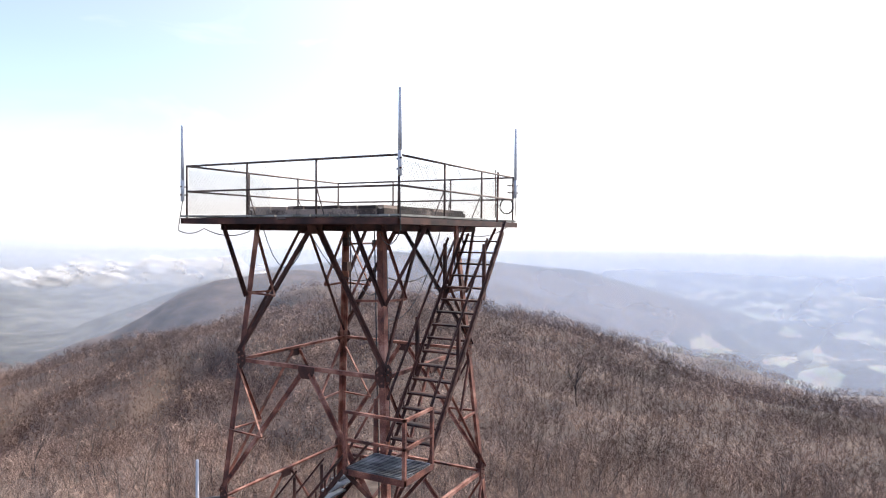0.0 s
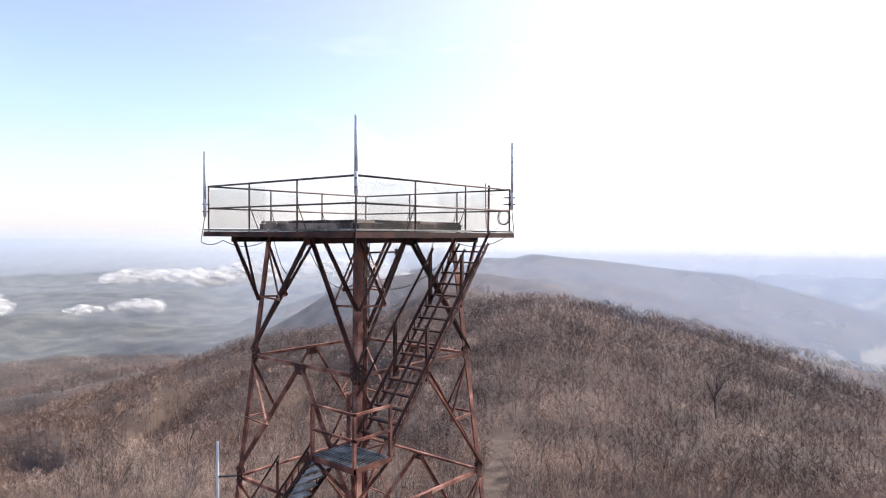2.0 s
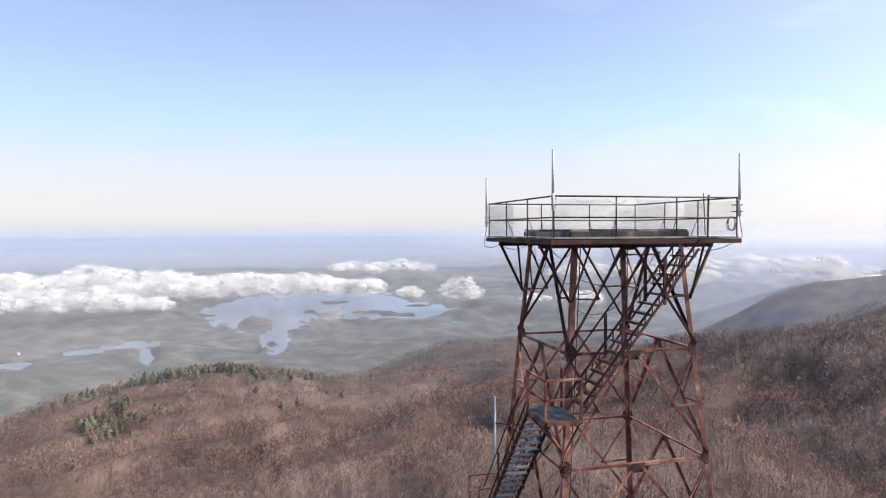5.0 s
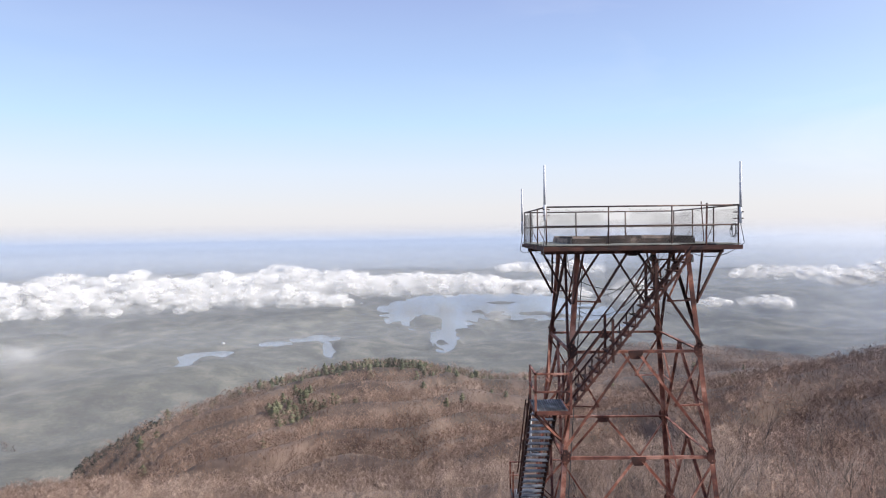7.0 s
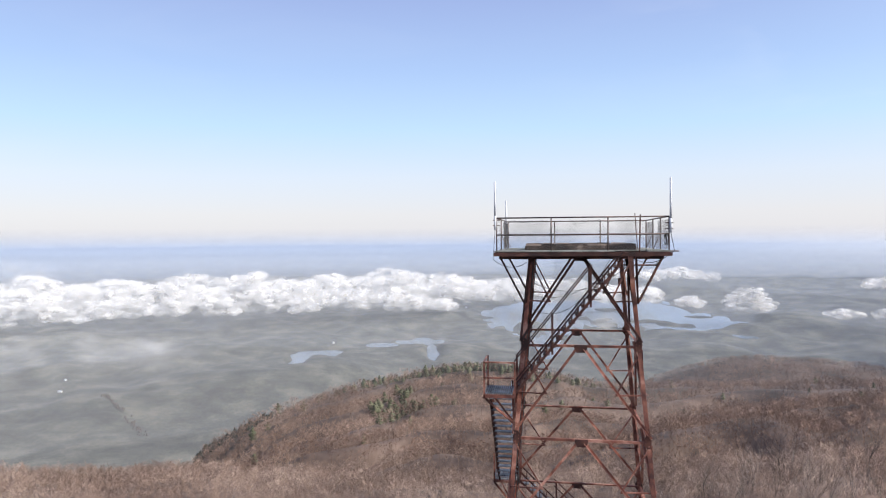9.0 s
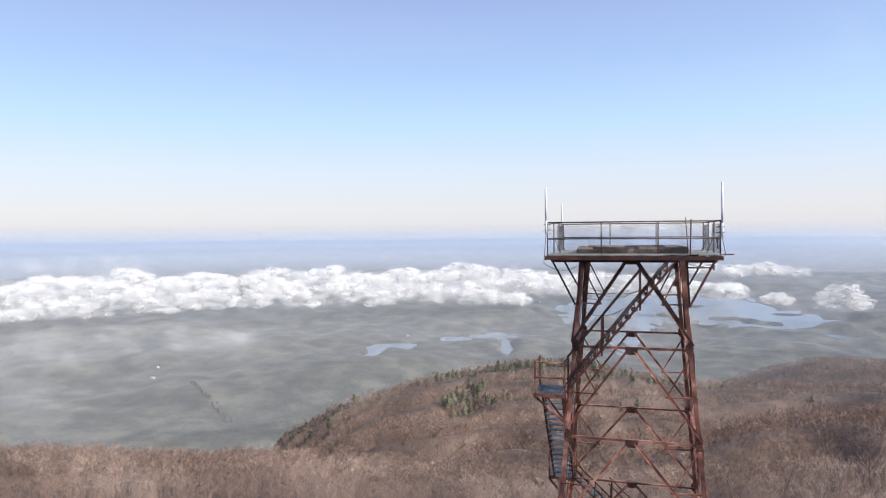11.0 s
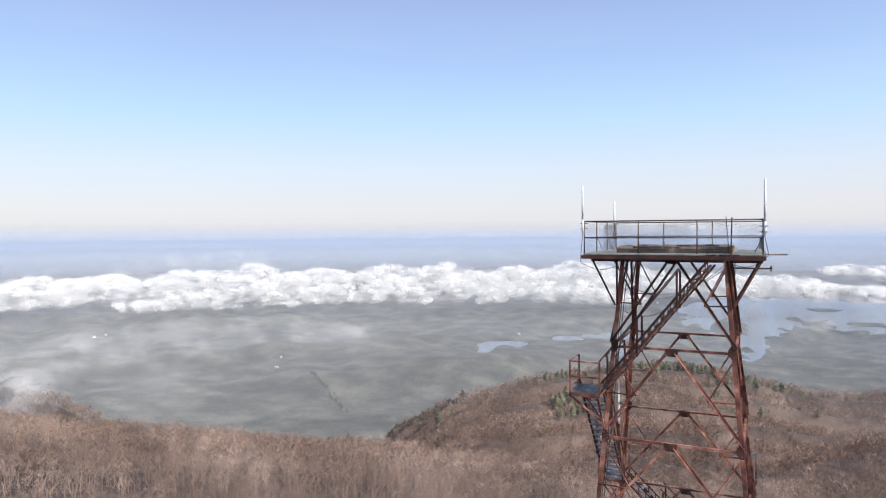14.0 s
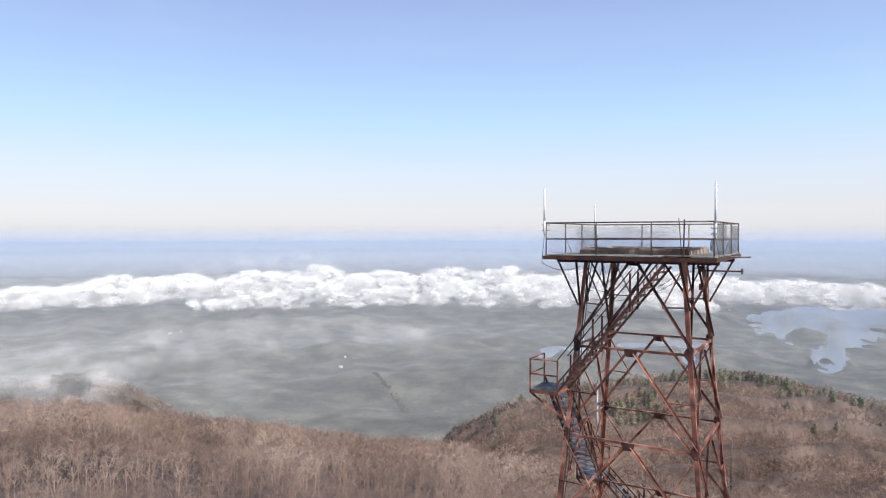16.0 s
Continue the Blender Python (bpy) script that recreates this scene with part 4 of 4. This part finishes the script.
# ---- trees ----
def grow(rng, height, spread, depth, thick):
    """Branches of a bare tree as rows of start, end, radius at start and end, and level."""
    rows = []

    def limb(p, d, length, r, level):
        n = (3, 2, 1, 1)[level]
        for k in range(n):
            d2 = (d + np.array([rng.uniform(-.14, .14), rng.uniform(-.14, .14), rng.uniform(-.02, .12)])).astype(float)
            d2 /= np.linalg.norm(d2)
            q = p + d2 * length / n
            r2 = r * (0.78 if level == 0 else 0.62)
            rows.append((*p, *q, r, r2, level))
            if level < depth and (k > 0 or level > 0):
                for _ in range(3 if level == 0 else 2):
                    t = rng.uniform(0, 1)
                    ang = rng.uniform(0, math.tau)
                    side = np.array([math.cos(ang), math.sin(ang), 0])
                    nd = d2 * rng.uniform(.55, 1.0) + side * spread * rng.uniform(.5, 1.1) + np.array([0, 0, .25])
                    nd /= np.linalg.norm(nd)
                    limb(p + (q - p) * t, nd, length * rng.uniform(.42, .62), r2 * .6, level + 1)
            p, d, r = q, d2, r2
        if level < depth:
            for _ in range(2):
                ang = rng.uniform(0, math.tau)
                nd = d + np.array([math.cos(ang), math.sin(ang), .1]) * spread * .6
                nd /= np.linalg.norm(nd)
                limb(p, nd, length * .5, r * .8, level + 1)

    limb(np.zeros(3), np.array([0, 0, 1.0]), height * .62, thick, 0)
    return np.array(rows)


def sweep(rows, sides):
    """Tapered three- or four-sided branches, as places and triangles."""
    P, Q, r1, r2 = rows[:, :3], rows[:, 3:6], rows[:, 6], rows[:, 7]
    d = Q - P
    d /= np.linalg.norm(d, axis=1, keepdims=True)
    x = np.cross(d, np.array([.3, .9, .2]))
    x /= np.linalg.norm(x, axis=1, keepdims=True)
    y = np.cross(d, x)
    vs = []
    for E, r in ((P, r1), (Q, r2)):
        for k in range(sides):
            a = k * math.tau / sides
            vs.append(E + (x * math.cos(a) + y * math.sin(a)) * r[:, None])
    V = np.stack(vs, 1).reshape(-1, 3)
    base = (np.arange(len(rows)) * 2 * sides)[:, None]
    tri = []
    for k in range(sides):
        k2 = (k + 1) % sides
        tri += [(k, k2, sides + k2), (k, sides + k2, sides + k)]
    return V, (base[:, :, None] + np.array(tri)[None]).reshape(-1, 3)


def blades(rows, faces=3):
    """Fine twigs as slender three-sided spikes with no base, or with two sides for those far off."""
    P, Q, r1 = rows[:, :3], rows[:, 3:6], rows[:, 6]
    d = Q - P
    d /= np.linalg.norm(d, axis=1, keepdims=True)
    x = np.cross(d, np.array([.3, .9, .2]))
    x /= np.linalg.norm(x, axis=1, keepdims=True)
    y = np.cross(d, x)
    V = np.stack([P + x * r1[:, None], P + (-.5 * x + .87 * y) * r1[:, None], P + (-.5 * x - .87 * y) * r1[:, None], Q], 1).reshape(-1, 3)
    base = (np.arange(len(rows)) * 4)[:, None]
    return V, (base[:, :, None] + np.array([(0, 1, 3), (2, 0, 3), (1, 2, 3)][:faces])[None]).reshape(-1, 3)


def on_track(x, y):
    """The cleared track that leads away from the tower's foot."""
    return (np.abs((y - 6) * math.cos(radians(32.5)) - (x - 6) * math.sin(radians(32.5))) < 2.8) & (x > 0) & (x < 118)


rng = random.Random(11)
models = []
for k_ in range(6):
    rows_ = grow(rng, rng.uniform(9.5, 12.5), rng.uniform(.55, .8), 3, rng.uniform(.11, .16))
    low = rows_[rows_[:, 8] <= 1]
    fine_ = rows_[rows_[:, 8] > 1]
    a_v, a_t = sweep(low, 5)
    b_v, b_t = sweep(fine_[fine_[:, 8] == 2], 3)
    c_v, c_t = blades(fine_[fine_[:, 8] == 3] + np.array([0, 0, 0, 0, 0, 0, .013, 0, 0]))
    models.append((tri_mesh("trunk", a_v, a_t, BARK, True), tri_mesh("crown", np.concatenate([b_v, c_v]), np.concatenate([b_t, c_t + len(b_v)]), TWIG)))


def scatter(rng_, count, r0, r1, h0, h1, gap):
    """Random places in a sector, no two nearer than gap."""
    cells, out = set(), []
    tries = 0
    while len(out) < count and tries < count * 12:
        tries += 1
        r = math.sqrt(rng_.uniform(r0 * r0, r1 * r1))
        h = radians(rng_.uniform(h0, h1))
        x, y = r * math.cos(h), r * math.sin(h)
        c = (int(x // gap), int(y // gap))
        if c in cells or on_track(np.array(x), np.array(y)):
            continue
        cells.add(c)
        out.append((x, y))
    return np.array(out)


def plant(x, y, model, scale):
    tree = thing("bare_tree", "leafless grey-brown hardwood tree on the mountain top", "tree", (x, y, float(ground_z(np.array(x), np.array(y))) - .15), "bare trees round the tower")
    tree.rotation_euler = (0, 0, rng.uniform(0, math.tau))
    tree.scale = (scale, scale, scale * rng.uniform(.9, 1.1))
    part("trunk", models[model][0], tree)
    part("crown", models[model][1], tree)


near = scatter(random.Random(3), 280, 16, 118, -25, 80, 5.0)
for k_ in range(len(near)):
    plant(near[k_, 0], near[k_, 1], k_ % 6, rng.uniform(.65, .95))
dead_tree = thing("dead_tree", "tall dark dead tree with bare forked limbs above the woods", "tree", (184.5, 50, float(ground_z(np.array(184.5), np.array(50.0))) - .15))
dead_rows = grow(random.Random(8), 13.5, .95, 2, .28)
dead_rows[:, 6:8] = np.maximum(dead_rows[:, 6:8], .07)
part("trunk", tri_mesh("trunk", *sweep(dead_rows[dead_rows[:, 8] == 0], 6), DEADWOOD, True), dead_tree)
part("limbs", tri_mesh("limbs", *sweep(dead_rows[dead_rows[:, 8] > 0], 4), DEADWOOD), dead_tree)


def woods(name, places, variants, mat, label, lo, hi, seed):
    """Many trees in one mesh."""
    r_ = np.random.RandomState(seed)
    zz = ground_z(places[:, 0], places[:, 1])
    V, T, base = [], [], 0
    pick = r_.randint(0, len(variants), len(places))
    for v, (mv, mt) in enumerate(variants):
        idx = np.nonzero(pick == v)[0]
        if not len(idx):
            continue
        a = r_.uniform(0, math.tau, len(idx))
        s = r_.uniform(lo, hi, len(idx))
        c, sn = np.cos(a) * s, np.sin(a) * s
        X = mv[None, :, 0] * c[:, None] - mv[None, :, 1] * sn[:, None] + places[idx, 0][:, None]
        Y = mv[None, :, 0] * sn[:, None] + mv[None, :, 1] * c[:, None] + places[idx, 1][:, None]
        Z = mv[None, :, 2] * s[:, None] + zz[idx][:, None] - .3
        V.append(np.stack([X, Y, Z], -1).reshape(-1, 3))
        T.append((mt[None] + (base + np.arange(len(idx)) * len(mv))[:, None, None]).reshape(-1, 3))
        base += len(idx) * len(mv)
    me = tri_mesh(name, np.concatenate(V), np.concatenate(T), mat)
    return tagged(new(name, me), label, "woods", kind="stuff")


def dome_tree(rng_, height, wide, limbs, twigs, r_trunk, r_limb, r_twig, faces=2):
    """A bare tree: short trunk, limbs that splay out, and sprays of fine twigs that round off the crown."""
    rows = [(0, 0, 0, rng_.uniform(-.2, .2), rng_.uniform(-.2, .2), height * .6, r_trunk, 0, 0)]
    heart = np.array([0, 0, height * .55])
    half_ = np.array([wide, wide, height * .45])
    turn = rng_.uniform(0, math.tau)
    for k in range(limbs):
        a, up_ = turn + k * 2.4, -.1 + 1.05 * (k + .5) / limbs
        flat = math.sqrt(max(0, 1 - up_ * up_))
        out_ = np.array([math.cos(a) * flat, math.sin(a) * flat, up_])
        knee = heart + out_ * half_ * rng_.uniform(.5, .7)
        rows.append((0, 0, height * rng_.uniform(.25, .45), *knee, r_limb, 0, 1))
        for m in range(twigs):
            d = out_ + np.array([rng_.uniform(-.75, .75), rng_.uniform(-.75, .75), rng_.uniform(-.45, .5)])
            d /= np.linalg.norm(d)
            tip = heart + d * half_ * rng_.uniform(.85, 1.1)
            base = knee + (tip - knee) * rng_.uniform(.0, .3) + half_ * rng_.uniform(-.12, .12)
            rows.append((*base, *tip, r_twig, 0, 2))
    return blades(np.array(rows, dtype=float), faces)


rs = random.Random(5)
close_models = [dome_tree(rs, rs.uniform(7.5, 10), rs.uniform(2.4, 3.3), 8, 7, .08, .05, .03, 3) for _ in range(7)]
mid_models = [dome_tree(rs, rs.uniform(7.5, 9.5), rs.uniform(2.6, 3.5), 6, 8, .06, .05, .042) for _ in range(8)]
slope_models = [dome_tree(rs, rs.uniform(7, 9.5), rs.uniform(2.7, 3.6), 5, 7, .06, .06, .068) for _ in range(10)]
far_models = [dome_tree(rs, rs.uniform(7, 9.5), rs.uniform(2.8, 4.0), 4, 5, .08, .09, .115) for _ in range(10)]


def seen_from_top(pts, spare=0.12):
    """Keeps the trees that stand in view of the tower's top and a few of those in dead ground."""
    az = np.arange(-60, 300, .5)
    rr = np.arange(20, 1120, 8.0)
    A, R = np.meshgrid(np.radians(az), rr, indexing="ij")
    up = (ground_z(R * np.cos(A), R * np.sin(A)) + 5 - EYE_Z) / R
    top = np.maximum.accumulate(up, axis=1)
    r, h = np.hypot(pts[:, 0], pts[:, 1]), heading(pts[:, 0], pts[:, 1])
    i = np.clip(((h + 60) / .5).astype(int), 0, len(az) - 1)
    j = np.clip(((r - 28) / 8).astype(int), 0, len(rr) - 1)
    mine = (ground_z(pts[:, 0], pts[:, 1]) + 10 - EYE_Z) / r
    chance = np.random.RandomState(77).uniform(0, 1, len(pts))
    return pts[(mine > top[i, j] - .010) | (chance < spare)]


close_places = np.concatenate([scatter(random.Random(6), 1900, 20, 125, -25, 80, 2.6), scatter(random.Random(16), 800, 45, 130, 80, 165, 2.8)])


def ragged_heading(p):
    """Heading with an uneven edge, so that backlit and front-lit crown colours run into one another."""
    return heading(p[:, 0], p[:, 1]) + 9 * wave(p[:, 0], p[:, 1], 22, 4) + 4 * wave(p[:, 0], p[:, 1], 7, 1)


ch = ragged_heading(close_places)
woods("bare_woods", close_places[ch < 62], close_models, BACKLIT_TWIG, "leafless grey-brown young trees round the tower", .6, 1.0, 4)
woods("bare_woods", close_places[ch >= 62], close_models, FAR_TWIG, "leafless light brown young trees below the tower", .6, 1.0, 14)
mid_places = seen_from_top(np.concatenate([scatter(random.Random(8), 3500, 110, 245, -25, 80, 3.1), scatter(random.Random(18), 2600, 120, 240, 78, 170, 3.6)]), .05)
mh = ragged_heading(mid_places)
woods("bare_woods", mid_places[mh < 62], mid_models, BACKLIT_TWIG, "leafless grey-brown hardwood forest on the slopes", .7, 1.1, 2)
woods("bare_woods", mid_places[mh >= 62], mid_models, FAR_TWIG, "leafless reddish brown hardwood forest on the near flank", .7, 1.1, 22)
slope_places = seen_from_top(scatter(random.Random(9), 19000, 235, 430, -25, 170, 3.6))
far_places = seen_from_top(scatter(random.Random(39), 52000, 425, 1080, -25, 170, 4.0))
h_ = heading(slope_places[:, 0], slope_places[:, 1])
slope_places = slope_places[np.hypot(slope_places[:, 0], slope_places[:, 1]) < skyline(h_) * 1.06]
h_ = heading(far_places[:, 0], far_places[:, 1])
far_places = far_places[np.hypot(far_places[:, 0], far_places[:, 1]) < skyline(h_) * 1.05]
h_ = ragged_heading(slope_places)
woods("slope_woods", slope_places[h_ < 50], slope_models, BACKLIT_TWIG, "leafless brown forest on the summit ridge, coloured darker as backlit", .75, 1.15, 5)
woods("slope_woods", slope_places[(h_ >= 50) & (h_ < 135)], slope_models, STAND_TWIG, "leafless grey-brown forest on the folded flank", .75, 1.15, 16)
woods("slope_woods", slope_places[h_ >= 135], slope_models, FAR_TWIG, "leafless light brown forest on the mountain flank", .75, 1.15, 15)
woods("far_woods", far_places, far_models, STAND_TWIG, "leafless brown forest covering the outer ridges", .75, 1.2, 3)


def build_track():
    """The worn dirt track that leaves the tower."""
    vs, fs = [], []
    c_, s_ = math.cos(radians(32.5)), math.sin(radians(32.5))
    n_ = 64
    for k in range(n_ + 1):
        t = 4 + k * 2.0
        for j in range(-3, 4):
            w = j * (.9 + .15 * math.sin(t * .3)) + .8 * math.sin(t * .09)
            x, y = 6 + t * c_ - w * s_, 6 + t * s_ + w * c_
            vs.append((x, y, float(ground_z(np.array(x), np.array(y))) + .12 - .02 * abs(j)))
    for k in range(n_):
        for j in range(6):
            a = k * 7 + j
            fs.append((a, a + 7, a + 8, a + 1))
    return tagged(new("dirt_track", mesh_from("dirt_track", vs, fs, DIRT)), "leaf-strewn brown dirt track between bare trees", "track", kind="structure")


build_track()


# ---- pines on the ridge ----
def pine_tree(rng_, height, wide):
    """A pine: uneven whorls of short spreading boughs round a stem, thin below and rounded on top."""
    V, T = [], []
    for k in range(8):
        z = height * (.22 + .09 * k)
        w = wide * math.sin(math.pi * (.28 + .085 * k)) * rng_.uniform(.55, 1.1)
        for j in range(5):
            a = rng_.uniform(0, math.tau)
            i0 = len(V)
            V += [(math.cos(a) * w, math.sin(a) * w, z + rng_.uniform(-.1, .25) * w), (math.cos(a + .8) * w * .5, math.sin(a + .8) * w * .5, z - .1 * w), (math.cos(a - .8) * w * .5, math.sin(a - .8) * w * .5, z - .05 * w), (0, 0, z + height * .1)]
            T += [(i0, i0 + 1, i0 + 3), (i0, i0 + 3, i0 + 2), (i0, i0 + 2, i0 + 1)]
    return np.array(V), np.array(T)


pr = random.Random(21)
pine_models = [pine_tree(pr, pr.uniform(8, 11), pr.uniform(3.0, 4.2)) for _ in range(5)]
spots = []
while len(spots) < 520:
    if pr.random() < .72:
        h_, f_ = pr.gauss(97, 5.5), pr.gauss(.96, .035)
    elif pr.random() < .7:
        h_, f_ = pr.gauss(104.5, 1.6), pr.gauss(.72, .035)
    else:
        h_, f_ = pr.uniform(62, 118), pr.uniform(.55, 1.0)
    f_ = min(f_, 1.04)
    R_ = float(np.interp(h_, SPUR[:, 0], SPUR[:, 1])) * f_
    spots.append((R_ * math.cos(radians(h_)), R_ * math.sin(radians(h_))))
woods("pine_grove", np.array(spots), pine_models, PINE, "green pines scattered along the brown ridge", .5, .95, 6)


# evergreens at the spur's tip, with its shade put into a near-black needle colour
SHADED_PINE = material("shaded_pine_needles", [(0.016, 0.021, 0.017), (0.03, 0.037, 0.028), (0.055, 0.06, 0.045)], 0.05, 0.9, 0, 0, 0.5)
dark_spots = []
for k_ in range(170):
    h_ = 121.4 - 6.5 * pr.random() ** 1.5
    R_ = float(np.interp(h_, SPUR[:, 0], SPUR[:, 1])) * pr.uniform(.93, 1.01)
    dark_spots.append((R_ * math.cos(radians(h_)), R_ * math.sin(radians(h_))))
woods("shaded_pine_grove", np.array(dark_spots), pine_models, SHADED_PINE, "evergreens on the end of the spur, coloured dark for its shade", .8, 1.2, 8)


# ---- clouds lying in the valley ----
def ball(level):
    bm = bmesh.new()
    bmesh.ops.create_icosphere(bm, subdivisions=level, radius=1)
    v = np.array([x.co[:] for x in bm.verts])
    t = np.array([[x.index for x in f.verts] for f in bm.faces])
    bm.free()
    return v, t


BALL_SMALL, BALL_TINY = ball(2), ball(1)


def build_cloud(seed, h0, h1, r0, r1, lo, hi, puffs, size, label, mat=CLOUD):
    """A low cloud: a heap of ragged billows. lo and hi are slopes seen from the tower."""
    q = random.Random(seed)
    V, T, base = [], [], 0
    for k in range(puffs):
        h, r = q.uniform(h0, h1), q.uniform(r0, r1)
        edge = min(1.0, 4 * (h - h0) / (h1 - h0), 4 * (h1 - h) / (h1 - h0))
        swell = .5 + .25 * math.sin(h * 1.15 + seed) + .25 * math.sin(h * .43 + 1)
        top = lo + (hi - lo) * (.6 + .4 * swell) * (.4 + .6 * edge)
        s = lo + (top - lo) * q.random() ** .8
        R = size * q.uniform(.3, 1.15) * (1.15 - .55 * (s - lo) / max(hi - lo, 1e-3))
        c = np.array([r * math.cos(radians(h)), r * math.sin(radians(h)), EYE_Z + r * s])
        mv, mt = BALL_SMALL if R > size * .75 else BALL_TINY
        w = mv * np.array([1.6, 1.6, .66]) * R
        lump = sum(np.sin(w[:, i] / L + o + 2 * np.sin(w[:, (i + 1) % 3] / L * .8 + o)) * amp for L, amp in ((R * .3, .07), (R * .14, .03)) for i, o in ((0, k), (1, k * 2.1), (2, k * .7)))
        V.append(w * (1 + lump)[:, None] + c)
        T.append(mt + base)
        base += len(mv)
    me = tri_mesh("cloud", np.concatenate(V), np.concatenate(T), mat, True)
    return tagged(new("cloud", me), label, "cloud", kind="stuff")


build_cloud(1, 82, 160, 2050, 2450, -.092, -.045, 3900, 20, "long white cloud bank lying over the valley")
build_cloud(2, 99, 142, 1950, 2100, -.106, -.07, 1100, 15, "white billows at the foot of the cloud bank")
build_cloud(16, 77.5, 86, 2300, 2500, -.060, -.042, 130, 18, "thin tail of the white cloud bank")
build_cloud(3, 73.2, 76.5, 2000, 2120, -.104, -.068, 170, 12, "small white cloud puff over the lake")
build_cloud(4, 78.2, 80.2, 2000, 2080, -.100, -.082, 90, 10, "small white cloud puff over the lake")
build_cloud(5, 85.3, 88, 1850, 1950, -.134, -.110, 40, 15, "thin white cloud puff low over the water", VAPOUR)
build_cloud(6, 63, 66, 2000, 2120, -.106, -.086, 50, 17, "small white cloud puff over the valley")
build_cloud(7, 67.3, 69.6, 2000, 2100, -.107, -.093, 30, 13, "small white cloud puff over the valley")
build_cloud(8, 59, 67, 2300, 2500, -.066, -.046, 220, 15, "white cloud strip against the far plain")
build_cloud(12, 43, 60, 1650, 1800, -.074, -.030, 240, 20, "white cloud against the far mountain")
build_cloud(13, 59.5, 62, 2200, 2300, -.066, -.052, 26, 18, "white cloud strip against the far plain")
build_cloud(9, 122, 148, 1250, 1700, -.17, -.09, 60, 42, "torn thin mist rising from the valley", VAPOUR)
build_cloud(10, 138, 165, 800, 1100, -.19, -.13, 60, 30, "torn thin mist rising from the valley", VAPOUR)
build_cloud(15, 143, 166, 260, 350, -.24, -.17, 110, 16, "torn thin mist over the near flank", VAPOUR)
build_cloud(14, 130, 141, 1900, 2100, -.06, -.02, 50, 40, "torn thin mist above the cloud bank", VAPOUR)


# ---- a tree line and farm buildings far down in the valley ----
tl = random.Random(44)
line_spots = []
for k in range(80):
    u_ = tl.random()
    r_, h_ = 1310 - 230 * u_ + tl.uniform(-14, 14), radians(127.4 - 2.9 * u_ + tl.uniform(-.22, .22) * (.4 + u_))
    line_spots.append((r_ * math.cos(h_), r_ * math.sin(h_)))
woods("tree_line", np.array(line_spots), pine_models, DEADWOOD, "dark row of trees along a valley stream", .4, .75, 9)
HOUSE_WALL = material("white_boards", [(0.45, 0.44, 0.42), (0.55, 0.54, 0.52), (0.65, 0.64, 0.62)], 0.6, 0.7, 0, 0.1, 8)
HOUSE_ROOF = material("grey_metal_roof", [(0.30, 0.31, 0.33), (0.42, 0.43, 0.45), (0.55, 0.55, 0.56)], 0.4, 0.5, 0.3, 0.1, 6)


def build_house(h, r, long_, wide_, tall):
    x, y = r * math.cos(radians(h)), r * math.sin(radians(h))
    house = thing("farm_building", "small white gabled building far off in the valley", "building", (x, y, float(ground_z(np.array(x), np.array(y))) - .5), "valley buildings")
    house.rotation_euler = (0, 0, tl.uniform(0, math.pi))
    part("wall", prism("wall", [(-wide_ / 2, 0), (wide_ / 2, 0), (wide_ / 2, tall), (0, tall + wide_ * .3), (-wide_ / 2, tall)], (-long_ / 2, 0, 0), (long_ / 2, 0, 0), (0, 1, 0), HOUSE_WALL), house)
    e = .5
    part("roof", prism("roof", [(-wide_ / 2 - e, tall - e * .6), (0, tall + wide_ * .3), (wide_ / 2 + e, tall - e * .6), (wide_ / 2 + e, tall - e * .6 + .35), (0, tall + wide_ * .3 + .4), (-wide_ / 2 - e, tall - e * .6 + .35)],
                       (-long_ / 2 - e, 0, 0), (long_ / 2 + e, 0, 0), (0, 1, 0), HOUSE_ROOF), house)


for h_, r_ in ((129.7, 1515), (130.1, 1440), (143.7, 1880), (142.9, 1905), (97.7, 2290), (99.3, 2160), (109.2, 1700)):
    build_house(h_, r_, tl.uniform(6, 9), tl.uniform(4, 5), tl.uniform(2.5, 3.5))
